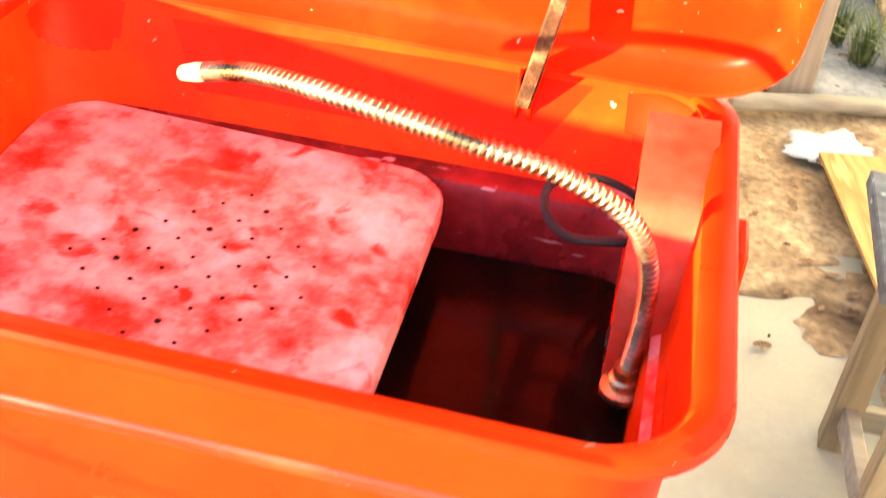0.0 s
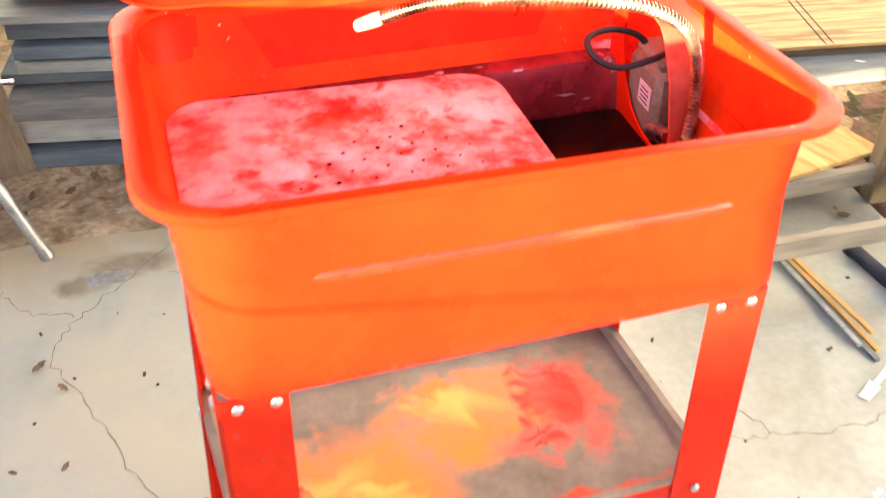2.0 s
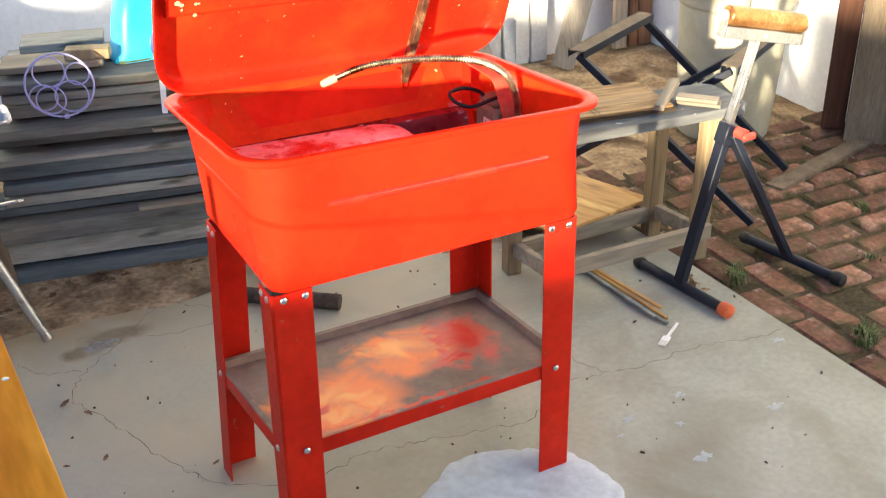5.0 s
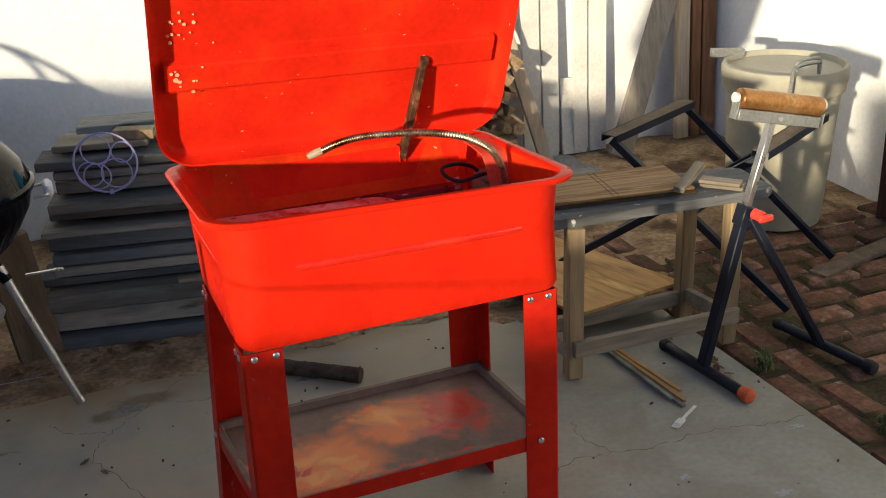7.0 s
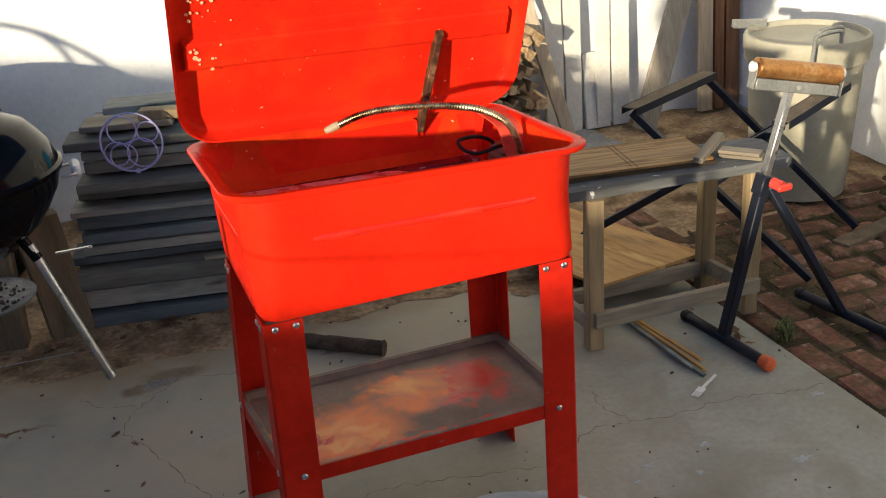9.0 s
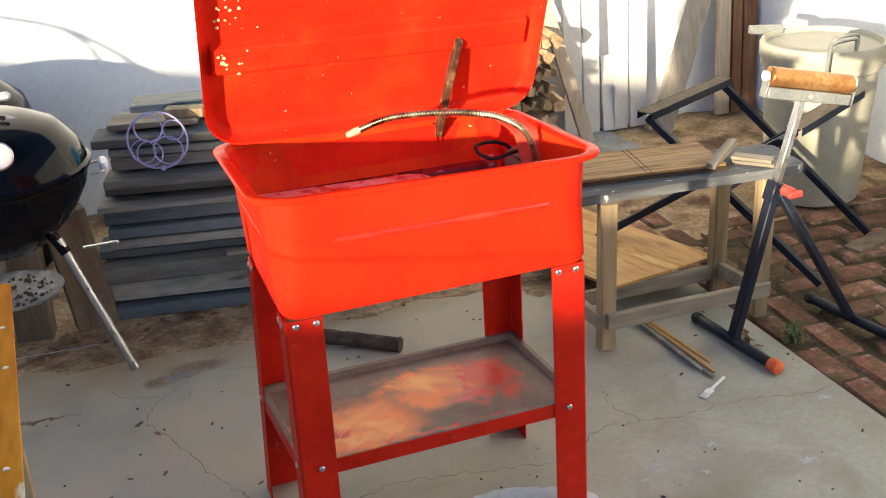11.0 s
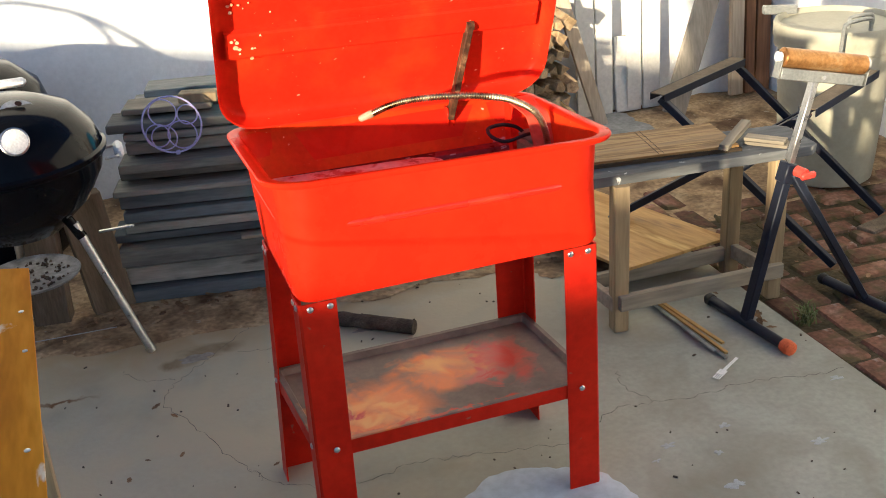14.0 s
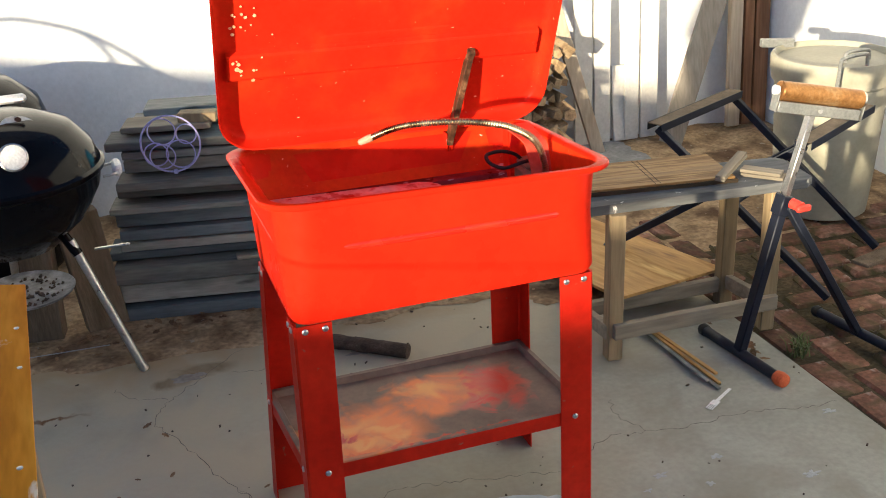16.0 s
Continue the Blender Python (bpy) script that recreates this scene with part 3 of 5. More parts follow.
def tub_mesh():
    bm = bmesh.new()
    b = -0.0235
    out = []
    for hx, hy, r, z, dy in ((0.270, 0.140, 0.02, 0.612, b), (0.304, 0.176, 0.028, 0.613, b), (0.315, 0.187, 0.033, 0.618, b),
                             (0.3225, 0.193, 0.040, 0.630, b), (0.3240, 0.196, 0.050, 0.655, b * 0.9), (0.328, 0.214, 0.072, 0.745, -0.004),
                             (0.331, 0.238, 0.078, 0.8275, 0.012), (0.333, 0.241, 0.080, 0.834, 0.016),
                             (0.346, 0.253, 0.074, 0.835, 0.018), (0.3555, 0.2595, 0.078, 0.836, 0.018), (0.358, 0.262, 0.08, 0.8395, 0.018), (0.358, 0.262, 0.08, 0.8435, 0.018),
                             (0.3555, 0.2595, 0.078, 0.8465, 0.018), (0.346, 0.253, 0.074, 0.8475, 0.018), (0.336, 0.243, 0.068, 0.8455, 0.018), (0.3305, 0.2375, 0.064, 0.8395, 0.018),
                             (0.322, 0.212, 0.071, 0.742, -0.004), (0.318, 0.206, 0.068, 0.732, -0.006), (0.310, 0.190, 0.06, 0.728, b * 0.6),
                             (0.307, 0.186, 0.058, 0.718, b * 0.7), (0.304, 0.178, 0.055, 0.640, b), (0.29, 0.163, 0.045, 0.632, b), (0.2, 0.09, 0.03, 0.630, b)):
        out.append([sag(p) for p in rounded(0, dy, hx, hy, r, z, 10)])
    rings(bm, out, True, (True, True))
    return bm


tub = part("tub", tub_mesh(), [M_RED, M_INNER, M_DARK, M_DARKRED, M_TRAY], washer, "red enamelled sheet-steel basin with a rolled rim")
# inner walls turn dark red below the tray, except at the right end
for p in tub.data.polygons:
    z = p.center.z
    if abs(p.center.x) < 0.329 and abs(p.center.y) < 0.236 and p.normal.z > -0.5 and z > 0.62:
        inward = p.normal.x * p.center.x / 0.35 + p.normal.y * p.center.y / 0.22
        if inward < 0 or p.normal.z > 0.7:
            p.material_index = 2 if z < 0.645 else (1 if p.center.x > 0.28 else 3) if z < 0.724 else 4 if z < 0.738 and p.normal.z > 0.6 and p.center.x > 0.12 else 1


def bead(a, b, w, h):
    """A long raised pressing with tapered ends."""
    a, b = Vector(a), Vector(b)
    n = 24
    path = [a.lerp(b, i / n) for i in range(n + 1)]
    bm = bmesh.new()
    tube(bm, path, lambda i: 0.0004 + w * min(1, 6.5 * math.sin(math.pi * i / n)), 24)
    return bm


part("pressed_bead", bead(sag(wl(0.075, -0.0098, 0.755)), sag(wl(0.540, -0.0098, 0.755)), 0.0085, 0), M_BEAD, tub, "long raised pressing in the front")
part("pressed_bead", bead(sag(wl(-0.0300, 0.07, 0.755)), sag(wl(-0.0300, 0.33, 0.755)), 0.0036, 0), M_RED, tub, "raised pressing in the side")
part("pressed_bead", bead(sag(wl(0.6240, 0.07, 0.755)), sag(wl(0.6240, 0.33, 0.755)), 0.0036, 0), M_RED, tub, "raised pressing in the side")

bm = bmesh.new()
rings(bm, [rounded(0, -0.0235, a, c, 0.05, z, 8) for a, c, z in ((0.3035, 0.1775, 0.652), (0.30, 0.174, 0.6535), (0.15, 0.08, 0.6535))], True, (False, True))
solo("solvent_pool", bm, M_DARK, "dark oily solvent lying in the basin", "liquid", m=Matrix.Translation((CX, CY, 0)))

# tray with drain holes
bm = bmesh.new()
tx0, tx1, ty0, ty1 = -0.020, 0.402, -0.002, 0.394
tcx, tcy, thx, thy = (tx0 + tx1) / 2 - CX, (ty0 + ty1) / 2 - CY, (tx1 - tx0) / 2, (ty1 - ty0) / 2
loops = [rounded(tcx, tcy, thx, thy, 0.05, 0.712, 8), rounded(tcx, tcy, thx, thy, 0.05, 0.729, 8), rounded(tcx, tcy, thx - 0.002, thy - 0.002, 0.05, 0.7325, 8),
         rounded(tcx, tcy, thx - 0.006, thy - 0.006, 0.048, 0.7335, 8), rounded(tcx, tcy, thx * 0.6, thy * 0.6, 0.04, 0.731, 8), rounded(tcx, tcy, thx * 0.2, thy * 0.2, 0.02, 0.7298, 8)]
loops = [[Vector((p.x, p.y - 0.055 * (p.x - tcx) * max(0.0, (p.y - tcy + thy) / (2 * thy)), p.z)) for p in l] for l in loops]
rings(bm, [[sag(p) for p in l] for l in loops], True, (False, True))
tray = part("tray", bm, M_TRAY, washer, "removable red tray with a pale dirty film and drain holes")
U, V = Vector((0.0200, 0.0205, 0)), Vector((0.0222, -0.0205, 0))
for i in range(-3, 4):
    for j in range(-2, 4):
        p = Vector((0.214, 0.196, 0)) + U * i * 0.98 + V * j + Vector((rnd.uniform(-.001, .001), rnd.uniform(-.001, .001), 0))
        b = bmesh.new()
        lathe(b, [(0.0021 if rnd.random() < 0.85 else 0.003, 0), (0.0018, 0.0005)], 10)
        part("drain_hole", b, M_HOLE, tray, "", Matrix.Translation(sag(wl(p.x, p.y, 0.7312))))

# lid, held leaning forward over the basin by its stay
LW, LH, LD = 0.379, 0.49, 0.04
LX = 0.015


def lid_place(u, v, w):
    """u along the hinge, v up from it, w towards the tub."""
    lean = radians(22)
    return Vector((u + LX, 0.276 - v * math.sin(lean) - w * math.cos(lean), RIM - 0.010 - 0.027 * u + v * math.cos(lean) - w * math.sin(lean)))


def lid_mesh():
    bm = bmesh.new()
    loops = []
    for inset, w in ((0.0, LD), (0.0, LD - 0.003), (0.004, 0.012), (0.010, 0.003), (0.022, 0.0), (0.06, 0.0), (0.09, 0.0), (0.12, 0.0), (0.15, 0.0), (0.18, 0.0), (0.21, 0.0), (0.232, 0.0)):
        loops.append([lid_place(p.x, p.y + LH / 2, w) for p in rounded(0, 0, LW - inset, LH / 2 - inset, max(0.012, 0.085 - inset), 0, 8)])
    inner = []
    for inset, w in ((0.232, 0.002), (0.21, 0.002), (0.18, 0.002), (0.15, 0.002), (0.12, 0.002), (0.09, 0.002), (0.06, 0.002), (0.026, 0.002), (0.013, 0.006), (0.007, 0.014), (0.003, LD - 0.002)):
        inner.append([lid_place(p.x, p.y + LH / 2, w) for p in rounded(0, 0, LW - inset, LH / 2 - inset, max(0.012, 0.085 - inset), 0, 8)])
    rows = rings(bm, loops + inner + [loops[0]], True)
    bm.faces.ensure_lookup_table()
    bmesh.ops.remove_doubles(bm, verts=bm.verts, dist=1e-6)
    return bm


def lid_plate(v0, v1, u0, u1, w, thick=0.0025, nu=14):
    """A strip of sheet bent with the lid."""
    bm = bmesh.new()
    loops = []
    for v, ww in ((v0, w), (v0 + 0.004, w + 0.8 * thick), (v0 + 0.010, w + thick), (v1 - 0.010, w + thick), (v1 - 0.004, w + 0.8 * thick), (v1, w)):
        loops.append([lid_place(u0 + (u1 - u0) * i / nu, v, ww) for i in range(nu + 1)])
    rings(bm, loops, closed=False)
    return bm


lid = part("lid", lid_mesh(), [M_LID], washer, "red sheet-steel lid standing open, speckled inside")
part("seam", lid_plate(LH / 2 - 0.015, LH / 2 + 0.015, -LW + 0.228, LW - 0.228, 0.0, 0.0026), M_LID, lid)
part("stiffener", lid_plate(0.165, 0.236, -LW + 0.028, LW - 0.030, 0.002, 0.013), M_LID, lid, "pressed stiffening band across the lid").data.shade_flat()
b = bmesh.new()
for _ in range(28):
    u, v = -LW + 0.040 + abs(rnd.gauss(0, 0.030)), rnd.choice((0.20, 0.29, 0.31, 0.33)) + rnd.gauss(0, 0.014)
    rr = min(0.0075, 0.0008 + abs(rnd.gauss(0, 0.0024)))
    rings(b, [[lid_place(u + f * rr * math.cos(a), v + f * rr * math.sin(a) * rnd.uniform(0.8, 1.3), 0.0172 if 0.168 < v < 0.233 else 0.0055) for a in [2 * math.pi * q / 8 for q in range(8)]] for f in (1.0, 0.5)], True, (False, True))
tagged(part("paint_flecks", b, M_FLECK, lid, "pale bare flecks in the paint"), kind="stuff")
b = bmesh.new()
lathe(b, [(0.006, 0), (0.006, 0.003), (0.003, 0.005)], 12)
part("bolt", b, M_RED, lid, "", Matrix.Translation(lid_place(LW - 0.036, 0.20, 0.012)) @ pose(0, 0, 0, 80))
part("side_latch", boxed(wl(0.659, 0.235, 0.805), (0.010, 0.05, 0.045), 0.003), M_RED, washer, "small red catch on the basin's end")
# hinge
b = bmesh.new()
tube(b, [wl(0.014, 0.480, 0.840), wl(0.575, 0.480, 0.826)], 0.006, 12)
hinge = part("hinge", b, M_RED, washer, "long red piano hinge")
for i in range(8):
    x = 0.03 + 0.072 * i
    part("knuckle", rod(wl(x, 0.480, 0.840 - 0.025 * x), wl(x + 0.035, 0.480, 0.839 - 0.025 * x), 0.0068), M_RED, hinge)
# stay
top = lid_place(0.500 - CX - LX, 0.19, 0.016)
low = wl(0.456, 0.440, 0.785)
stay = part("lid_stay", beamed(low, top, 0.015, 0.022, 0.002, up=(0, 1, 0)), M_RUST, washer, "rust-stained folding lid stay")
part("pivot", rod(top + Vector((-0.008, 0, 0)), top + Vector((0.008, 0, 0)), 0.011), M_RUST, stay)
part("pivot", boxed(lid_place(0.493 - CX - LX, 0.197, 0.008), (0.05, 0.008, 0.02), 0.002), M_RUST, stay)
part("bracket", boxed(wl(0.463, 0.444, 0.785), (0.004, 0.022, 0.055), 0.001), M_RED, stay, "red stay bracket")
part("bracket", boxed(wl(0.450, 0.444, 0.785), (0.004, 0.022, 0.055), 0.001), M_RED, stay, "red stay bracket")

# pump housing: a bent cover over the pump at one end of the tub
bm = bmesh.new()
prof = [(0.205, 0.640), (0.209, 0.70), (0.226, 0.765), (0.256, 0.812), (0.268, 0.8205), (0.285, 0.823), (0.33, 0.825), (0.396, 0.825)]
back = [(y + 0.003, z - 0.003) for y, z in reversed(prof)]
rings(bm, [[wl(0.574, y, z) for y, z in prof + back], [wl(0.638, y, z) for y, z in prof + back]], True, (True, True))
cover = part("pump_cover", bm, M_COVER, washer, "dusty red bent-steel pump cover")
bm = bmesh.new()
prof = [(0.212, 0.64), (0.214, 0.668), (0.240, 0.658), (0.280, 0.660), (0.315, 0.675), (0.345, 0.71), (0.358, 0.76), (0.362, 0.82), (0.394, 0.82), (0.394, 0.64)]
rings(bm, [[wl(0.574, y, z) for y, z in prof], [wl(0.577, y, z) for y, z in prof]], True, (True, True))
part("side_panel", bm, M_RED, cover, "low curved side of the cover")
bm = bmesh.new()
prof = [(0.212, 0.64), (0.214, 0.70), (0.230, 0.765), (0.259, 0.809), (0.288, 0.820), (0.394, 0.820), (0.394, 0.64)]
rings(bm, [[wl(0.635, y, z) for y, z in prof], [wl(0.638, y, z) for y, z in prof]], True, (True, True))
part("side_panel", bm, M_RED, cover)
pump = thing("pump", "grey-green electric pump with a paper label inside the red cover", "pump", (0.604, 0.306, 0.640))
part("body", boxed((0, 0, 0.055), (0.048, 0.085, 0.11), 0.008), M_PUMP, pump)
part("cap", boxed((0, 0, 0.118), (0.042, 0.07, 0.016), 0.006), M_PUMP, pump)
lb = part("label", boxed((-0.0245, -0.012, 0.068), (0.0008, 0.032, 0.032), 0.0), M_PAPER, pump, "white paper rating label")
for i in range(4):
    part("text_bar", boxed((-0.0251, -0.012, 0.058 + 0.006 * i), (0.0004, 0.024 - 0.004 * (i % 2), 0.0018), 0.0), M_RUBBER, lb)
part("outlet", rod((-0.02, -0.04, 0.03), (-0.02, -0.085, 0.045), 0.012), M_STEEL, pump, "threaded metal outlet")
cord = bmesh.new()
tube(cord, smooth_path([wl(0.600, 0.318, 0.745), wl(0.582, 0.330, 0.772), wl(0.550, 0.336, 0.784), wl(0.520, 0.331, 0.786), wl(0.501, 0.315, 0.786), wl(0.500, 0.294, 0.778), wl(0.513, 0.276, 0.771), wl(0.532, 0.268, 0.769), wl(0.566, 0.262, 0.778), wl(0.590, 0.275, 0.775)], 8), 0.0042, 8)
solo("power_cord", cord, M_RUBBER, "looped black rubber pump cord", "cord", m=Matrix.Translation((CX, CY, 0)))

# hose
hose = thing("flexible_hose", "ribbed metal gooseneck hose with a pale nozzle", "hose", (0.592, 0.20, 0.678))
HB = Vector((0.592, 0.20, 0.678))
line = smooth_path([Vector(p) - HB for p in ((0.594, 0.200, 0.700), (0.597, 0.203, 0.755), (0.592, 0.208, 0.805), (0.570, 0.209, 0.847), (0.517, 0.199, 0.883), (0.455, 0.187, 0.905), (0.40, 0.191, 0.914),
                                            (0.34, 0.203, 0.917), (0.29, 0.217, 0.914), (0.255, 0.230, 0.905), (0.222, 0.245, 0.890))], 40)
b = bmesh.new()
tube(b, line, lambda i: 0.0070 + 0.0012 * (1 if i % 4 in (1, 2) else -0.6), 12)
part("ribbed_tube", b, M_CHROME, hose, "bright ribbed steel tube, browned in places")
b = bmesh.new()
tip = Vector((0.222, 0.245, 0.890)) - HB
d = Vector((-0.85, 0.35, -0.38)).normalized()
tube(b, [tip - d * 0.002, tip + d * 0.006, tip + d * 0.012, tip + d * 0.028, tip + d * 0.031], lambda i: (0.0075, 0.0082, 0.008, 0.0068, 0.004)[i], 14)
part("nozzle", b, M_NOZZLE, hose, "pale plastic nozzle")
b = bmesh.new()
lathe(b, [(0.019, 0.0), (0.019, 0.006), (0.013, 0.008), (0.013, 0.016), (0.010, 0.018), (0.010, 0.028)], 16, (0, -0.004, -0.004))
part("fitting", b, M_BRASS, hose, "brass hose fitting")
part("elbow", rod((0, 0.012, -0.012), (0, -0.008, -0.012), 0.011), M_STEEL, hose)

# legs, shelf, bolts
def angle_leg(x, y, sx, sy, splay=0.006):
    """An upright angle section; x and y are the outer corner, sx and sy point inwards."""
    bm = bmesh.new()
    w, d, t = 0.076, 0.060, 0.003
    prof = [(0.005, 0.0), (w, 0.0), (w, t), (0.007, t), (t, 0.007), (t, d), (0, d), (0, 0.005)]
    loops = []
    for z, f in ((0.0, 1.0), (0.004, 1.0), (0.30, 1.0), (0.6115, 1.0)):
        s = splay * (1 - z / 0.63)
        loops.append([wl(x - sx * s + sx * a, y - sy * s * 0.5 + sy * c, z) for a, c in prof])
    rings(bm, loops, True, (True, True))
    return bm


bolt_bm = bmesh.new()
lathe(bolt_bm, [(0.0066, 0), (0.0066, 0.0018), (0.005, 0.0034), (0.002, 0.004)], 12, m=pose(0, 0, 0, 90))
bolt_me = mesh_of("bolt", bolt_bm, M_BOLT)


def bolt(parent, p, rz=0.0):
    ob = new("bolt", bolt_me)
    ob.parent = parent
    ob.matrix_basis = Matrix.Translation(p) @ pose(0, 0, 0, 0, 0, rz)


LX0, LX1, LY0, LY1 = -0.022, 0.614, 0.002, 0.352
SKEW = -0.022
for x, y, sx, sy in ((LX0, LY0, 1, 1), (LX1, LY0, -1, 1), (LX0 - 0.004, LY1, 1, -1), (LX1 + SKEW, LY1, -1, -1)):
    leg = part("leg", angle_leg(x, y, sx, sy, 0.028 if sx > 0 > sy else 0.006), M_LEG, washer, "red angle-steel leg")
    fy = y - sy * 0.001
    rz = 0 if sy > 0 else 180
    for bx in (0.022, 0.062):
        bolt(leg, wl(x + sx * bx, fy, 0.600), rz)
    bolt(leg, wl(x + sx * 0.040, fy - sy * 0.003, 0.272), rz)
    for by in (0.018, 0.045):
        bolt(leg, wl(x - sx * 0.001, y + sy * by, 0.600), -90 if sx > 0 else 90)
    bolt(leg, wl(x - sx * (0.0165 if sx > 0 > sy else 0.004), y + sy * 0.030, 0.272), -90 if sx > 0 else 90)

bm = bmesh.new()
scx, scy = (LX0 + LX1) / 2 - CX, (LY0 + LY1) / 2 - CY
hx, hy = (LX1 - LX0) / 2 - 0.001, (LY1 - LY0) / 2 - 0.001
loops = [rounded(scx, scy, a, b2, 0.004, z, 2) for a, b2, z in ((hx - 0.003, hy - 0.003, 0.250), (hx, hy, 0.250), (hx, hy, 0.284), (hx - 0.002, hy - 0.002, 0.2865), (hx - 0.012, hy - 0.012, 0.286), (hx - 0.018, hy - 0.018, 0.272), (hx - 0.05, hy - 0.05, 0.2705))]
loops = [[Vector((p.x + SKEW * (p.y - scy + hy) / (2 * hy), p.y, p.z)) for p in l] for l in loops]
rings(bm, loops, True, (False, True))
shelf = part("shelf", bm, [M_LEG, M_SHELF], washer, "dusty lower shelf wiped clean in streaks, with their bright reflection painted in")
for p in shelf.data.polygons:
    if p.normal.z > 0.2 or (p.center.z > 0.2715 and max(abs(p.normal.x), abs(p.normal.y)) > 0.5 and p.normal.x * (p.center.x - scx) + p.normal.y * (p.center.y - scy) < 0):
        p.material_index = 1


# ---------------------------------------------------------------- lumber
def board(name, label, category, size, m, material=M_GREYWOOD, group="", bevel=0.003):
    return solo(name, boxed((0, 0, 0), size, bevel), material, label, category, group, m=m)


# x of the end, height of the underside, thickness, how far it stands out, turn
STACK = (
    (-0.400, 0.000, 0.050, 0.010, -10.5),
    (-0.405, 0.056, 0.070, -0.006, -10.8),
    (-0.345, 0.133, 0.062, 0.022, -11.1),
    (-0.350, 0.199, 0.034, -0.028, -11.4),
    (-0.312, 0.236, 0.037, -0.004, -11.6),
    (-0.308, 0.276, 0.042, 0.006, -11.8),
    (-0.312, 0.321, 0.050, 0.000, -12.0),
    (-0.328, 0.374, 0.026, 0.040, -12.2),
    (-0.296, 0.403, 0.040, -0.030, -12.4),
    (-0.298, 0.446, 0.036, 0.034, -12.6),
    (-0.262, 0.486, 0.046, -0.036, -12.7),
    (-0.266, 0.536, 0.032, 0.004, -13.0),
    (-0.312, 0.572, 0.034, 0.016, -13.1),
    (-0.250, 0.610, 0.026, -0.030, -13.3),
)
for k, (x0, z0, h, out, turn) in enumerate(STACK):
    L = 0.86 + rnd.uniform(-0.06, 0.08) if z0 < 0.60 else 0.022 - x0
    w = 0.13
    t = radians(turn)
    px, py = -0.15, 1.415 - out
    along = (x0 + L / 2 - px) / math.cos(t)
    c = Vector((px, py)) + along * Vector((math.cos(t), math.sin(t))) + w / 2 * Vector((-math.sin(t), math.cos(t)))
    label = "tan sawn board on top of the stacked lumber" if k == len(STACK) - 1 else "blue-grey weathered timber in a rough stack by the wall" if k in (0, 3, 5, 6) else "weathered grey timber in a rough stack by the wall"
    board("lumber_board", label, "lumber", (L, w, h - 0.007), pose(c.x, c.y, z0 + h / 2, rnd.uniform(-1.5, 1.5), rnd.uniform(-0.25, 0.25), turn),
          M_BLUEWOOD if k in (0, 3, 5, 6) else M_BENCH if k == len(STACK) - 1 else M_GREYWOOD, group="stacked lumber", bevel=0.003)
    back = c + 0.19 * Vector((-math.sin(t), math.cos(t)))
    board("lumber_board", "weathered grey timber in a rough stack by the wall", "lumber", (min(0.80, L - 0.04), 0.13, min(h - 0.003, 0.036)),
          pose(back.x - rnd.uniform(-0.02, 0.02), back.y, z0 + h / 2, 0, 0, turn + rnd.uniform(-1, 1)), group="stacked lumber")
for k, (bx, bz) in enumerate(((0.23, 0.430), (0.16, 0.199))):
    board("wood_spacer", "short grey lath between stacked timbers", "lath", (0.24, 0.035, 0.012), pose(bx, 1.375 - 0.2 * bx, bz, 0, 1.5, -9 + 3 * k), M_BENCH)
board("wood_offcut", "short sunlit tan offcut on the lumber stack", "offcut", (0.12, 0.05, 0.030), pose(-0.010, 1.450, 0.6480, 0, 0, -20), M_BENCHV)
# wire ornament
orn = thing("wire_ornament", "lilac wire hoop with small rings, propped on the lumber", "wire ornament", (-0.110, 1.372, 0.509), -14)


def hoop(cx, cz, r, wire=0.0022, squash=1.0):
    bm = bmesh.new()
    tube(bm, [Vector((cx + r * math.cos(a), 0, cz + squash * r * math.sin(a))) for a in [2 * math.pi * i / 36 for i in range(36)]], wire, 6, closed=True)
    return bm


part("hoop", hoop(0, 0.085, 0.088, 0.003), M_LILAC, orn)
for cx, cz, r in ((-0.022, 0.124, 0.041), (0.050, 0.113, 0.030), (0.027, 0.052, 0.043), (-0.028, 0.046, 0.038), (-0.046, 0.054, 0.036)):
    part("ring", hoop(cx, cz, r), M_LILAC, orn)
part("clasp", boxed((0.005, 0, -0.003), (0.012, 0.006, 0.014), 0.001), M_LILAC, orn)
# blue toy on the stack
bm = bmesh.new()
loops = []
for hx, hy, z0, r in ((0.104, 0.075, 0.0, 0.03), (0.104, 0.075, 0.004, 0.03), (0.090, 0.068, 0.03, 0.035), (0.080, 0.06, 0.11, 0.04), (0.066, 0.05, 0.17, 0.04), (0.045, 0.034, 0.198, 0.03), (0.02, 0.015, 0.206, 0.014)):
    loops.append(rounded(0, 0, hx, hy, r, z0, 5))
rings(bm, loops, True, (True, True))
toy = thing("toy_shell", "bright blue moulded plastic toy shell on the lumber", "toy", (0.160, 1.500, 0.606))
part("shell", bm, M_BLUE, toy)
b = bmesh.new()
lathe(b, [(0.001, 0.004), (0.050, 0.003), (0.054, 0.0)], 28, (0.050, -0.069, 0.038), pose(0, 0, 0, 84))
part("badge", b, M_DEEPBLUE, toy, "dark blue round patch")
part("trim", boxed((-0.05, -0.07, 0.004), (0.09, 0.012, 0.008), 0.003), M_GRASS, toy, "green edge strip")
part("strap", beamed((0.0, -0.150, 0.005), (-0.012, -0.175, -0.125), 0.016, 0.003, 0.001), M_WHITEPLASTIC, toy, "hanging pale strap")


